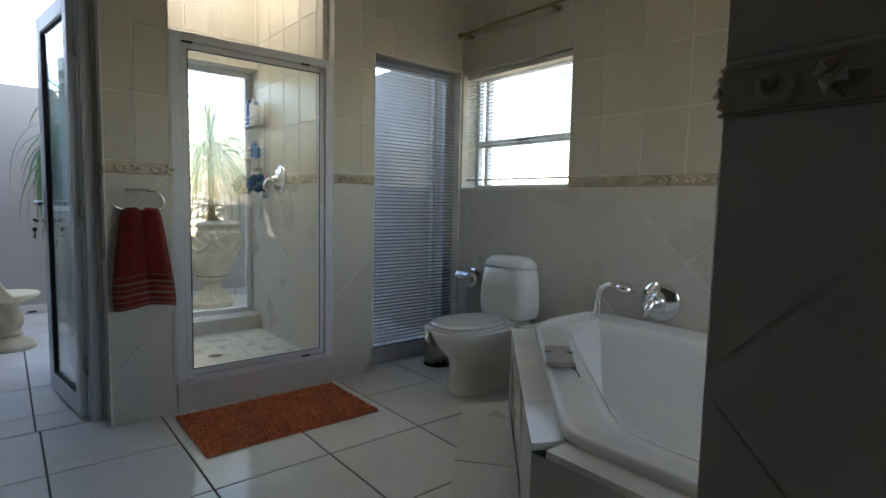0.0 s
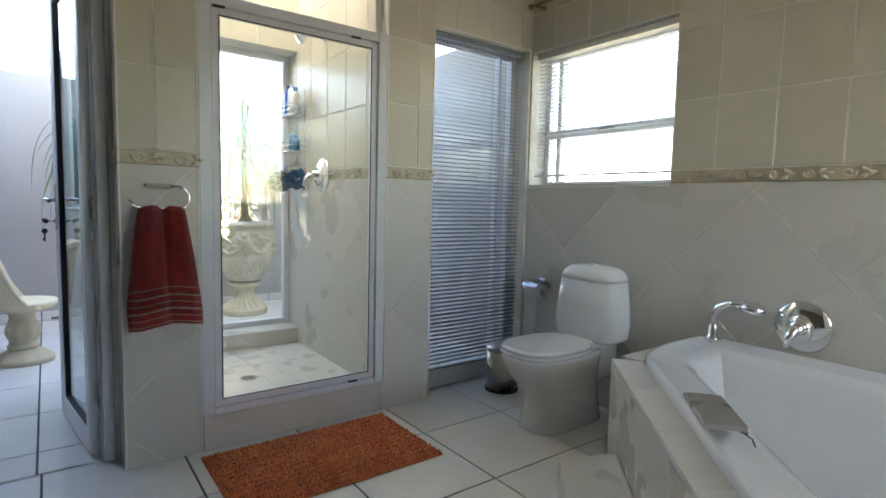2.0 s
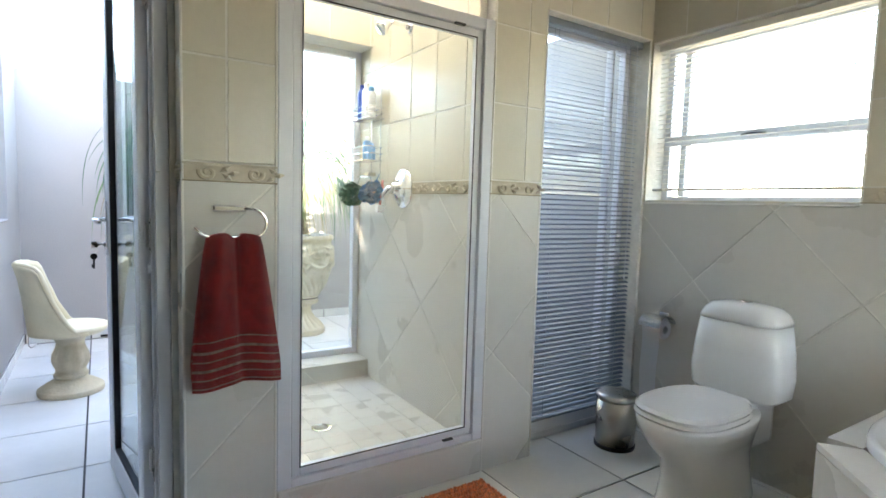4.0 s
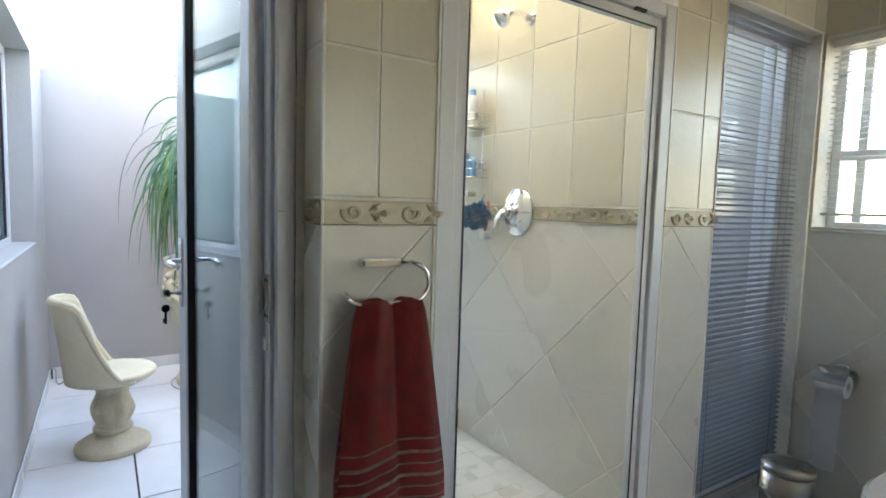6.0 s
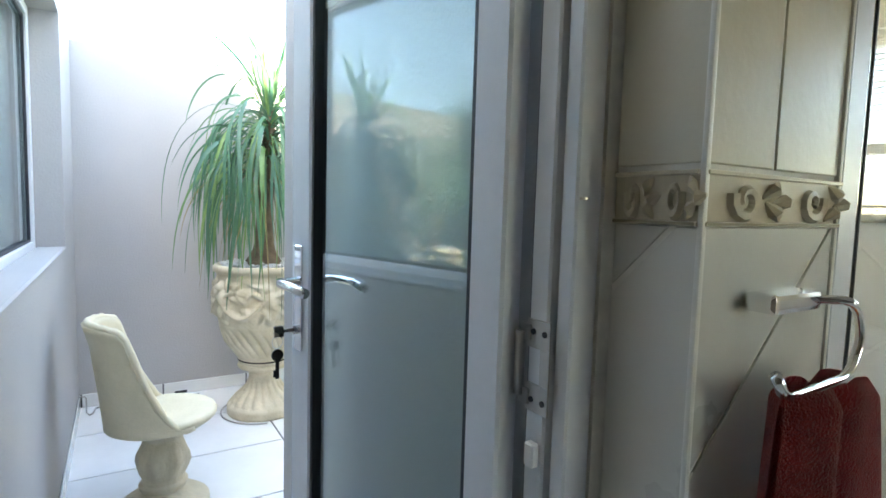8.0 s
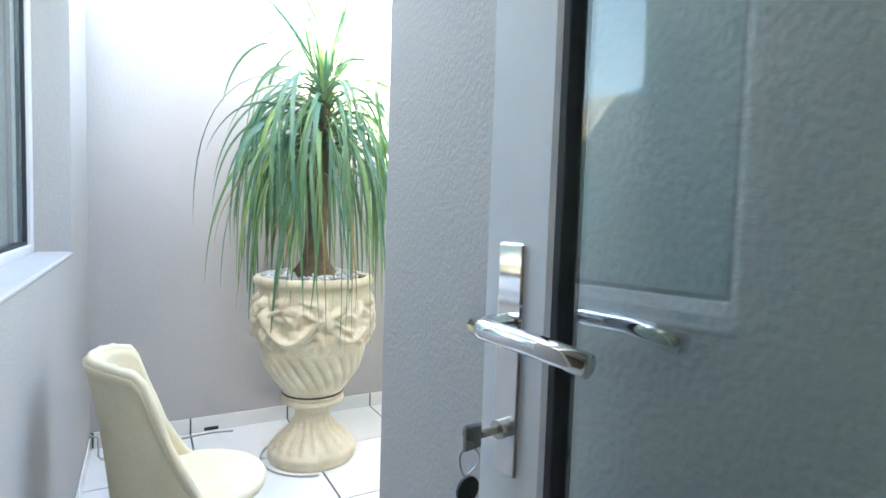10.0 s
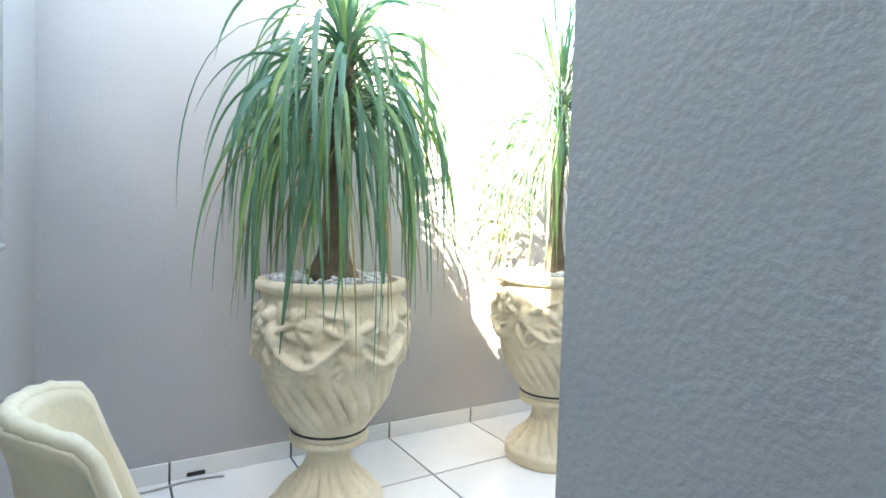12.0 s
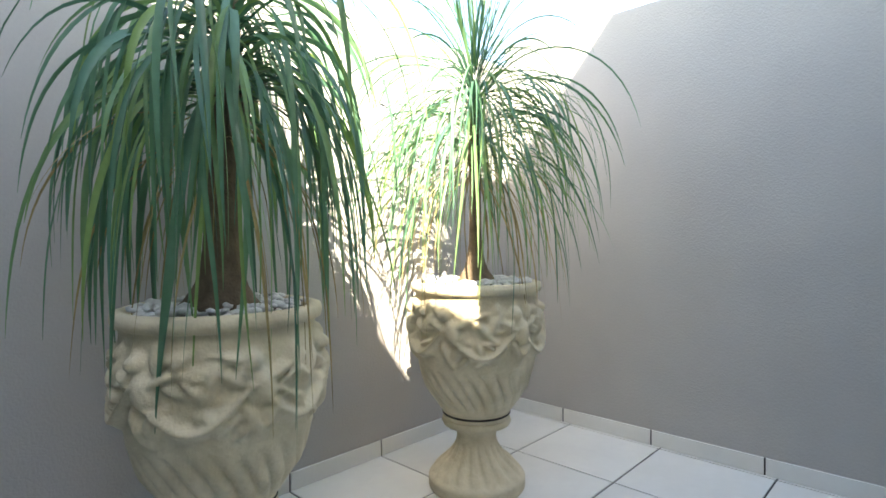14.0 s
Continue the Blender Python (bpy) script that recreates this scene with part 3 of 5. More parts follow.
        for y in (0.028, 0.048):
            for zz in (-0.042, 0.042):
                part("screw", tube(bmesh.new(), [(-0.0428, y, z + zz), (-0.0446, y, z + zz)], 0.0038, 10), M_ALU_DARK, h)
    part("alarm_sensor", one_box((-0.052, 0.032, 0.915), (-0.0405, 0.048, 0.945), 0.002), M_WHITE, f, "small white alarm contact")
    part("fixing_cap", lathe(bmesh.new(), [(0.006, 0), (0.006, 0.003)], 12, -0.02, -0.001), M_STEEL, f).location.z = 1.24
    xa = XL - 0.06 - XF
    part("post", box(box(bmesh.new(), (xa, 0.0, 0), (xa + 0.03, 0.026, 2.10), 0.003), (xa, 0.027, 0), (xa + 0.046, 0.072, 2.10), 0.003), M_ALU, f)
    part("head", one_box((xa + 0.047, 0.0, 2.062), (-0.047, 0.072, 2.10), 0.003), M_ALU, f)


def shower_door():
    """Aluminium shower screen: fixed frame and a framed glass door in it."""
    s = thing("shower_screen", ((SX0 + SW1) / 2, YN, 0.15), 0, "silver aluminium framed clear glass shower door", "shower door")
    a = (SW1 - SX0) / 2
    h = 1.775
    bm = bmesh.new()
    box(bm, (-a, -0.005, 0), (-a + 0.05, 0.055, h), 0.003)
    box(bm, (a - 0.05, -0.005, 0), (a, 0.055, h), 0.003)
    part("jamb", bm, M_ALU, s)
    part("head_rail", one_box((-a + 0.05, -0.003, h - 0.045), (a - 0.05, 0.052, h), 0.003), M_ALU, s)
    part("sill_rail", one_box((-a + 0.05, -0.003, 0.0), (a - 0.05, 0.052, 0.03), 0.003), M_ALU, s)
    leaf = part("door_leaf", frame_ring(bmesh.new(), "y", 0.008, 0.028, -a + 0.053, a - 0.053, 0.033, h - 0.048, 0.032, 0.003), M_ALU, s)
    part("pane", one_box((-a + 0.084, 0.019, 0.064), (a - 0.084, 0.024, h - 0.079)), M_GLASS, leaf).visible_shadow = False
    part("seal_strip", frame_ring(bmesh.new(), "y", 0.004, 0.004, -a + 0.083, a - 0.083, 0.063, h - 0.078, 0.005, 0.001), M_ALU_DARK, leaf)
    for x in (-a + 0.058, a - 0.20):
        part("pivot", one_box((x, -0.009, h - 0.052), (x + 0.05, 0.006, h - 0.043), 0.002), M_BLACK, s)
    part("pivot", one_box((a - 0.20, -0.009, 0.028), (a - 0.15, 0.006, 0.036), 0.002), M_BLACK, s)


def alcove_window():
    w = thing("window_5", (2.20, -0.72, 1.0), 0, "grey aluminium window above the bath", "window", kind="structure")
    part("window_frame", frame_ring(bmesh.new(), "y", 0.0, 0.05, -0.5, 0.5, 0.0, 1.15, 0.04), M_ALU, w)
    part("pane", one_box((-0.461, 0.02, 0.039), (0.461, 0.025, 1.111)), M_GLASS, w).visible_shadow = False


alcove_window()
window_1()
tall_window()
shower_window()
court_window()
court_door()
shower_door()
blind("venetian_blind", (XE + 0.045, (WY0 + WY1) / 2, WZ1 - 0.004), WY1 - WY0 - 0.02, WZ1 - WZ0 - 0.012, "x", M_SLAT, 1, "cream aluminium venetian blind, lowered with open slats")
blind("venetian_blind", ((TX0 + TX1) / 2, YN + 0.05, TZ1 - 0.004), TX1 - TX0 - 0.02, TZ1 - 0.03, "y", M_SLAT_GREY, 20, "silver venetian blind, fully lowered over a tall window", foot=0.10)

# skylight over the shower
sl = thing("skylight", ((SX0 + SX1) / 2, (YN + YS) / 2 + 0.08, STOP), 0, "aluminium framed glass skylight over the shower", "skylight", kind="structure")
bm = bmesh.new()
for x0, x1, y0, y1 in ((-0.424, -0.38, -0.615, 0.425), (0.38, 0.424, -0.615, 0.425), (-0.38, 0.38, -0.615, -0.565), (-0.38, 0.38, 0.375, 0.425)):
    box(bm, (x0, y0, -0.045), (x1, y1, -0.005), 0.003)
part("frame", bm, M_ALU, sl)
part("pane", one_box((-0.39, -0.575, -0.004), (0.39, 0.385, 0.002)), M_OPAL, sl)

# ---- bathroom things ----


def bath():
    """Corner bath set in a tiled deck with a slanting front."""
    deck = [(2.18, 2.095), (XE - 0.004, 2.095), (XE - 0.004, -0.6), (1.275, -0.6), (1.275, 1.17)]
    rim = [(2.25, 2.005), (2.44, 2.05), (2.74, 2.05), (2.79, 2.0), (2.79, 0.47), (2.72, 0.34), (1.47, 0.34), (1.352, 0.44), (1.352, 1.13)]

    def inset(pts, d):
        n = len(pts)
        out = []
        for i in range(n):
            p, q, r = Vector(pts[i - 1]), Vector(pts[i]), Vector(pts[(i + 1) % n])
            e1, e2 = (q - p).normalized(), (r - q).normalized()
            n1, n2 = Vector((e1.y, -e1.x)), Vector((e2.y, -e2.x))
            b = (n1 + n2)
            out.append(tuple(q + b * (d / max(0.3, 1 + n1.dot(n2)))))
        return out

    def fine(pts, per=5, rad=0.07):
        out = []
        n = len(pts)
        for i in range(n):
            p, q, r = Vector(pts[i - 1]), Vector(pts[i]), Vector(pts[(i + 1) % n])
            d1, d2 = (p - q), (r - q)
            k = min(rad, d1.length * 0.45, d2.length * 0.45)
            a, c = q + d1.normalized() * k, q + d2.normalized() * k
            for j in range(per):
                t = j / (per - 1)
                out.append(tuple((1 - t) ** 2 * a + 2 * t * (1 - t) * q + t * t * c))
        return out
    b = thing("bath_surround", (1.9, 1.2, 0), 0, "cream tiled bath surround with a slanted front", "bath surround")
    off = Vector((-1.9, -1.2))

    def ring(pts, z):
        return [(p[0] + off.x, p[1] + off.y, z) for p in pts]
    hole = fine(inset(rim, 0.012), 3, 0.05)
    bm = bmesh.new()
    loft(bm, [ring(deck, 0.0), ring(deck, 0.472)], cap_end=False)
    part("apron", bm, M_TILE_LOW, b)
    # deck tiles round the tub, each a slab of its own
    top = [(2.18 - 0.905 * f, 2.095 - 0.925 * f) for f in (0, 0.26, 0.52, 0.77, 1)]
    inn = [(2.25 - 0.894 * f, 2.002 - 0.874 * f) for f in (0, 0.26, 0.52, 0.77, 1)]
    for i in range(4):
        e = 0.0015 * Vector((0.707, 0.707))
        quad = [Vector(top[i]) - e, Vector(top[i + 1]) + e, Vector(inn[i + 1]) + e, Vector(inn[i]) - e]
        bm = bmesh.new()
        loft(bm, [ring([tuple(q) for q in quad], 0.474), ring([tuple(q) for q in quad], 0.494)])
        part("deck_tile", bm, M_FLOOR, b)
    for y0, y1 in ((1.122, 0.72), (0.716, 0.31), (0.306, -0.6)):
        part("deck_tile", box(bmesh.new(), (1.275 + off.x, y1 + off.y, 0.474), (1.356 + off.x, y0 + off.y, 0.494)), M_FLOOR, b)
    part("deck_tile", box(bmesh.new(), (2.25 + off.x, 2.006 + off.y, 0.474), (XE - 0.004 + off.x, 2.095 + off.y, 0.494)), M_FLOOR, b)
    part("deck_tile", box(bmesh.new(), (1.36 + off.x, -0.6 + off.y, 0.474), (XE - 0.004 + off.x, 0.345 + off.y, 0.494)), M_FLOOR, b)
    tub = thing("bathtub", (1.9, 1.2, 0.494), 0, "white acrylic corner bathtub, empty", "bathtub")

    def tr(pts, z):
        return [(p[0] + off.x, p[1] + off.y, z - 0.494) for p in pts]
    rings = [tr(fine(rim, 6, 0.08), 0.495), tr(fine(rim, 6, 0.08), 0.518), tr(fine(inset(rim, 0.006), 6, 0.08), 0.525), tr(fine(inset(rim, 0.022), 6, 0.08), 0.525), tr(fine(inset(rim, 0.03), 6, 0.085), 0.519),
             tr(fine(inset(rim, 0.12), 6, 0.12), 0.516), tr(fine(inset(rim, 0.15), 6, 0.15), 0.508), tr(fine(inset(rim, 0.175), 6, 0.18), 0.48), tr(fine(inset(rim, 0.20), 6, 0.2), 0.40), tr(fine(inset(rim, 0.25), 6, 0.22), 0.24),
             tr(fine(inset(rim, 0.30), 6, 0.24), 0.14), tr(fine(inset(rim, 0.36), 6, 0.24), 0.105), tr(fine(inset(rim, 0.42), 6, 0.24), 0.10)]
    part("shell", loft(bmesh.new(), rings, cap_start=False), M_ACRYLIC, tub, smooth=True)
    part("waste", lathe(bmesh.new(), [(0.035, 0.101 - 0.494), (0.035, 0.106 - 0.494), (0.02, 0.107 - 0.494)], 24, 0.3, -0.1), M_CHROME, tub, "chrome bath waste")
    # step in front
    st = thing("bath_step", (1.6, 1.7, 0), 0, "cream tiled step in front of the bath", "step")
    poly = [(2.035, 1.955), (1.815, 2.035), (1.265, 1.485), (1.262, 1.168)]
    part("body", loft(bmesh.new(), [[(x - 1.6, y - 1.7, 0) for x, y in poly], [(x - 1.6, y - 1.7, 0.185) for x, y in poly]]), M_TILE_LOW, st)
    for q in (((2.032, 1.955), (1.817, 2.032), (1.45, 1.667), (1.59, 1.50)), ((1.587, 1.496), (1.447, 1.663), (1.268, 1.484), (1.265, 1.172))):
        part("tile", loft(bmesh.new(), [[(x - 1.6, y - 1.7, 0.186) for x, y in q], [(x - 1.6, y - 1.7, 0.2) for x, y in q]]), M_TILE_LOW, st)


def bath_spout():
    s = thing("bath_hand_shower", (2.755, 1.985, 0.52), 268, "chrome hand shower in its holder on the bath rim", "hand shower")
    part("holder", lathe(bmesh.new(), [(0.024, 0), (0.024, 0.006), (0.014, 0.014), (0.013, 0.05), (0.010, 0.055)], 20), M_CHROME, s, smooth=True)
    pts = [(0, 0, 0.045), (0.002, 0, 0.085), (0.016, 0, 0.115), (0.045, 0, 0.132), (0.085, 0, 0.134)]
    part("handle", tube(bmesh.new(), pts, 0.012, 12, [0.011, 0.0125, 0.0135, 0.0135, 0.017]), M_CHROME, s, smooth=True)
    bm = lathe(bmesh.new(), [(0.014, 0.02), (0.03, 0.008), (0.032, -0.008), (0.028, -0.013)], 22)
    bmesh.ops.rotate(bm, verts=bm.verts, matrix=Matrix.Rotation(radians(12), 3, "Y"))
    bmesh.ops.translate(bm, verts=bm.verts, vec=(0.105, 0, 0.127))
    part("spray_head", bm, M_CHROME, s, smooth=True)
    s.scale = (1.55, 1.55, 1.3)
    m = thing("bath_mixer", (XE - 0.004, 1.655, 0.635), 0, "round chrome bath mixer on the tiled wall", "mixer tap")
    mixer(m, -1, 0.105)


def mixer(m, sx, r):
    """Round cover plate with a knob and lever; it faces along x by sx."""
    bm = lathe(bmesh.new(), [(r, 0), (r, 0.004), (r * 0.93, 0.013), (r * 0.55, 0.022), (r * 0.30, 0.026), (r * 0.28, 0.055), (r * 0.25, 0.062), (0.004, 0.065)], 36)
    bmesh.ops.rotate(bm, verts=bm.verts, matrix=Matrix.Rotation(radians(90 * sx), 3, "Y"))
    part("cover_plate", bm, M_CHROME, m, smooth=True)
    lv = tube(bmesh.new(), [(sx * 0.05, 0, 0), (sx * 0.085, 0.004, -0.008), (sx * 0.105, 0.012, -0.035), (sx * 0.11, 0.018, -0.07)], 0.01, 10, [0.024, 0.022, 0.015, 0.010])
    part("lever", lv, M_CHROME, m, smooth=True)


def waterfall():
    w = thing("waterfall_spout", (1.815, 1.512, 0.522), -49, "flat chrome waterfall spout on the bath rim", "bath spout")
    part("neck", one_box((-0.03, -0.05, 0), (0.03, 0.04, 0.024), 0.004), M_CHROME, w)
    part("plate", one_box((-0.052, -0.115, 0.024), (0.052, 0.115, 0.040), 0.003), M_STEEL, w, "brushed steel top plate")
    part("lip", one_box((0.030, -0.10, 0.012), (0.058, -0.02, 0.022), 0.002), M_CHROME, w)
    part("hose", tube(bmesh.new(), [(0.04, -0.10, 0.02), (0.06, -0.12, 0.012), (0.075, -0.13, -0.03), (0.07, -0.14, -0.06)], 0.002, 6), M_BLACK, w)


def toilet():
    t = thing("toilet", (XE - 0.004, 2.59, 0), 180, "white ceramic close-coupled toilet, lid closed", "toilet")
    # local x runs out from the wall
    rings = []
    for z, c, a, b in ((0, 0.33, 0.24, 0.118), (0.008, 0.33, 0.24, 0.118), (0.03, 0.33, 0.236, 0.114), (0.12, 0.33, 0.228, 0.106), (0.2, 0.34, 0.235, 0.11), (0.27, 0.385, 0.262, 0.145), (0.33, 0.41, 0.275, 0.172), (0.365, 0.415, 0.283, 0.18), (0.378, 0.415, 0.28, 0.178)):
        rings.append(rounded(c, 0, a, b, z, 3.4 - 1.0 * min(1, z / 0.3)))
    part("bowl", loft(bmesh.new(), rings), M_CERAMIC, t, smooth=True)
    part("pedestal", one_box((0.01, -0.1, 0.2), (0.26, 0.1, 0.42), 0.03, 3), M_CERAMIC, t)
    for nm, z0, z1, k in (("seat", 0.382, 0.399, 1.0), ("lid", 0.403, 0.424, 0.985)):
        part(nm, loft(bmesh.new(), [rounded(0.455, 0, 0.234 * k, 0.172 * k, z0, 2.7), rounded(0.455, 0, 0.238 * k, 0.176 * k, (z0 + z1) / 2, 2.7), rounded(0.453, 0, 0.226 * k, 0.164 * k, z1, 2.7)]), M_CERAMIC, t, smooth=False)
    for y in (-0.07, 0.07):
        part("seat_hinge", one_box((0.215, y - 0.02, 0.378), (0.25, y + 0.02, 0.418), 0.005), M_CERAMIC, t)
    cr = [rounded(0.115, 0, 0.10, 0.165, 0.405, 4), rounded(0.115, 0, 0.108, 0.186, 0.425, 4), rounded(0.115, 0, 0.11, 0.191, 0.50, 4.5), rounded(0.113, 0, 0.107, 0.182, 0.60, 4.5), rounded(0.112, 0, 0.102, 0.166, 0.712, 4.5)]
    part("cistern", loft(bmesh.new(), cr), M_CERAMIC, t, smooth=True)
    part("cistern_lid", loft(bmesh.new(), [rounded(0.112, 0, 0.103, 0.167, 0.716, 4.5), rounded(0.112, 0, 0.103, 0.165, 0.735, 4.2), rounded(0.112, 0, 0.098, 0.153, 0.762, 3.6), rounded(0.112, 0, 0.082, 0.13, 0.782, 3), rounded(0.112, 0, 0.045, 0.08, 0.792, 2.5), rounded(0.112, 0, 0.02, 0.03, 0.794, 2.2)]), M_CERAMIC, t, smooth=True)
    part("flush_button", lathe(bmesh.new(), [(0.021, 0.793), (0.021, 0.800), (0.016, 0.802)], 18, 0.112, 0), M_CHROME, t)
    part("inlet_valve", tube(bmesh.new(), [(0.0, -0.19, 0.1), (0.03, -0.19, 0.1), (0.04, -0.19, 0.14), (0.05, -0.18, 0.42)], 0.006), M_CHROME, t)


def pedal_bin():
    b = thing("pedal_bin", (2.535, 3.10, 0), 235, "small round stainless steel pedal bin", "bin")
    part("body", lathe(bmesh.new(), [(0.094, 0.018), (0.094, 0.235)], 36), M_STEEL, b, smooth=True)
    part("base_ring", lathe(bmesh.new(), [(0.098, 0), (0.099, 0.016), (0.095, 0.02)], 36), M_BLACK, b)
    part("lid", lathe(bmesh.new(), [(0.097, 0.237), (0.098, 0.255), (0.092, 0.266), (0.05, 0.274), (0.003, 0.275)], 36), M_STEEL, b, smooth=True)
    part("pedal", one_box((0.085, -0.022, 0.022), (0.112, 0.022, 0.034), 0.003), M_BLACK, b)


def paper_holder():
    h = thing("toilet_roll_holder", (XE - 0.004, 3.045, 0.625), 0, "chrome toilet roll holder with paper hanging down", "toilet roll holder")
    part("wall_plate", one_box((-0.012, -0.028, -0.03), (0, 0.028, 0.03), 0.004), M_CHROME, h)
    bm = bmesh.new()
    pr = [(-0.125 * math.cos(a) * 0.55 - 0.065, 0.0, -0.035 + 0.06 * math.sin(a)) for a in np.linspace(0.1, math.pi * 0.92, 9)]
    last = None
    for p in pr:
        row = [bm.verts.new((p[0], -0.062, p[2])), bm.verts.new((p[0], 0.062, p[2]))]
        if last:
            bm.faces.new((last[0], last[1], row[1], row[0]))
        last = row
    bmesh.ops.solidify(bm, geom=bm.faces[:], thickness=0.0025)
    part("cover", bm, M_CHROME, h)
    roll = lathe(bmesh.new(), [(0.020, -0.05), (0.046, -0.05), (0.046, 0.05), (0.020, 0.05)], 26, caps=False)
    bmesh.ops.rotate(roll, verts=roll.verts, matrix=Matrix.Rotation(radians(90), 3, "X"))
    bmesh.ops.translate(roll, verts=roll.verts, vec=(-0.065, 0, -0.045))
    part("roll", roll, M_PAPER, h, "white paper roll")
    bm = bmesh.new()
    last = None
    for i in range(10):
        z = -0.045 - 0.35 * i / 9
        x = -0.111 + 0.004 * math.sin(i * 0.9)
        row = [bm.verts.new((x, -0.05 + 0.002 * i * 0.4, z)), bm.verts.new((x + 0.002, 0.05, z - (0.008 if i == 9 else 0)))]
        if last:
            bm.faces.new((last[0], last[1], row[1], row[0]))
        last = row
    bmesh.ops.solidify(bm, geom=bm.faces[:], thickness=0.0008)
    part("loose_sheet", bm, M_PAPER, h)


def towel_ring():
    r = thing("towel_ring", (0.742, YN - 0.006, 1.134), 0, "chrome open towel ring on a tiled pier", "towel ring")
    part("mount", box(bmesh.new(), (-0.05, -0.035, -0.011), (0.05, 0.0, 0.011), 0.006, 2), M_CHROME, r)
    pts = [(0.045, -0.03, 0.0), (0.07, -0.045, 0.0)]
    for a in np.linspace(80, -58, 10):
        pts.append((0.062 + 0.046 * math.cos(radians(a)), -0.052, -0.046 + 0.046 * math.sin(radians(a))))
    pts += [(0.06, -0.055, -0.088), (-0.06, -0.06, -0.088), (-0.085, -0.064, -0.078), (-0.105, -0.066, -0.057)]
    part("bar", tube(bmesh.new(), pts, 0.0055, 10), M_CHROME, r, smooth=True)
    t = thing("hand_towel", (0.748, YN - 0.066, 1.052), 0, "dark red terry hand towel with pale stripes, hanging in folds", "towel")

    def cloth(front, mats):
        nz, nx = 112, 34
        length = 0.475 if front else 0.44
        bm = bmesh.new()
        rows = []
        for j in range(nz + 1):
            v = j / nz
            half = 0.078 + 0.054 * min(1, v * 1.15) ** 0.8
            row = []
            for i in range(nx + 1):
                u = 2 * i / nx - 1
                fold = 0.040 * math.sin(math.pi * min(1.0, abs(u - 0.04 - 0.06 * v))) ** 0.7 + 0.005 * math.sin(u * 9 + v * 2.0) - 0.012
                gather = 1 - 0.5 * v
                y = (-0.012 - 0.016 * v if front else 0.012) + fold * (0.45 + 0.55 * gather) * (-0.7 if front else 0.6)
                if v < 0.04:
                    y *= 0.6 + 0.4 * v / 0.04
                drop = -v * length - 0.010 * u * u * (1 - v) - 0.016 * (1 - v) ** 3 * math.exp(-((u - 0.04) / 0.2) ** 2) + 0.010 * v * math.sin(u * 2.6 + 1)
                row.append(bm.verts.new((u * half + 0.008 * v, y, drop + 0.008)))
            rows.append(row)
        for j in range(nz):
            for i in range(nx):
                f = bm.faces.new((rows[j][i], rows[j][i + 1], rows[j + 1][i + 1], rows[j + 1][i]))
                f.smooth = True
                if j in (76, 83, 84, 90, 96, 97, 103, 109):
                    f.material_index = 1
        bmesh.ops.solidify(bm, geom=bm.faces[:], thickness=0.006)
        return bm
    part("front_fall", cloth(True, None), [M_TOWEL, M_TOWEL_PALE], t, smooth=True)
    part("back_fall", cloth(False, None), [M_TOWEL, M_TOWEL_PALE], t, smooth=True)


def bath_mat():
    m = thing("bath_mat", (1.31, 2.882, 0.001), 0.0, "orange cotton shag bath mat on the floor tiles", "bath mat")
    part("backing", one_box((-0.435, -0.265, 0), (0.435, 0.265, 0.006), 0.002), M_MAT, m)
    rnd = random.Random(4)
    verts, faces = [], []
    nx, ny = 118, 46
    for j in range(ny):
        for i in range(nx):
            x = (-0.432 + 0.864 * (i + 0.5) / nx) + rnd.uniform(-0.003, 0.003)
            y = (-0.262 + 0.524 * (j + 0.5) / ny) + rnd.uniform(-0.003, 0.003)
            z = 0.006
            r = rnd.uniform(0.0035, 0.0055)
            h = rnd.uniform(0.006, 0.013) * (0.8 + 0.3 * math.sin(j * 1.9))
            dx, dy = rnd.uniform(-0.006, 0.006), rnd.uniform(-0.005, 0.005)
            k = len(verts)
            a0 = rnd.uniform(0, 2)
            for s in range(4):
                a = a0 + s * math.pi / 2
                verts.append((x + r * math.cos(a), y + r * math.sin(a), z))
            for s in range(4):
                a = a0 + s * math.pi / 2
                verts.append((x + dx + r * 0.6 * math.cos(a), y + dy + r * 0.6 * math.sin(a), z + h))
            faces.append((k + 4, k + 5, k + 6, k + 7))
            for s in range(4):
                faces.append((k + s, k + (s + 1) % 4, k + 4 + (s + 1) % 4, k + 4 + s))
    me = bpy.data.meshes.new("tufted_yarn")
    me.from_pydata(verts, [], faces)
    me.materials.append(M_PILE)
    tagged(new("tufted_yarn", me), kind="stuff").parent = m


def pile_material():
    """Orange pile: tufts differ one by one, with paler streaks along the weave."""
    m = material("orange_pile", (0.72, 0.24, 0.08), 0.95, vary=0.18, scale=9, fine=90, tint=(0.52, 0.12, 0.035), sheen=0.3)
    nt = m.node_tree
    n, l = nt.nodes, nt.links
    g = n.new("ShaderNodeNewGeometry")
    mp = n.new("ShaderNodeMapRange")
    mp.inputs["To Min"].default_value = 0.65
    mp.inputs["To Max"].default_value = 1.35
    l.new(g.outputs["Random Per Island"], mp.inputs["Value"])
    sc = n.new("ShaderNodeVectorMath")
    sc.operation = "SCALE"
    b = n["Principled BSDF"]
    old = b.inputs["Base Color"].links[0].from_socket
    l.new(old, sc.inputs[0])
    l.new(mp.outputs[0], sc.inputs["Scale"])
    l.new(sc.outputs[0], b.inputs["Base Color"])
    return m


M_PILE = pile_material()


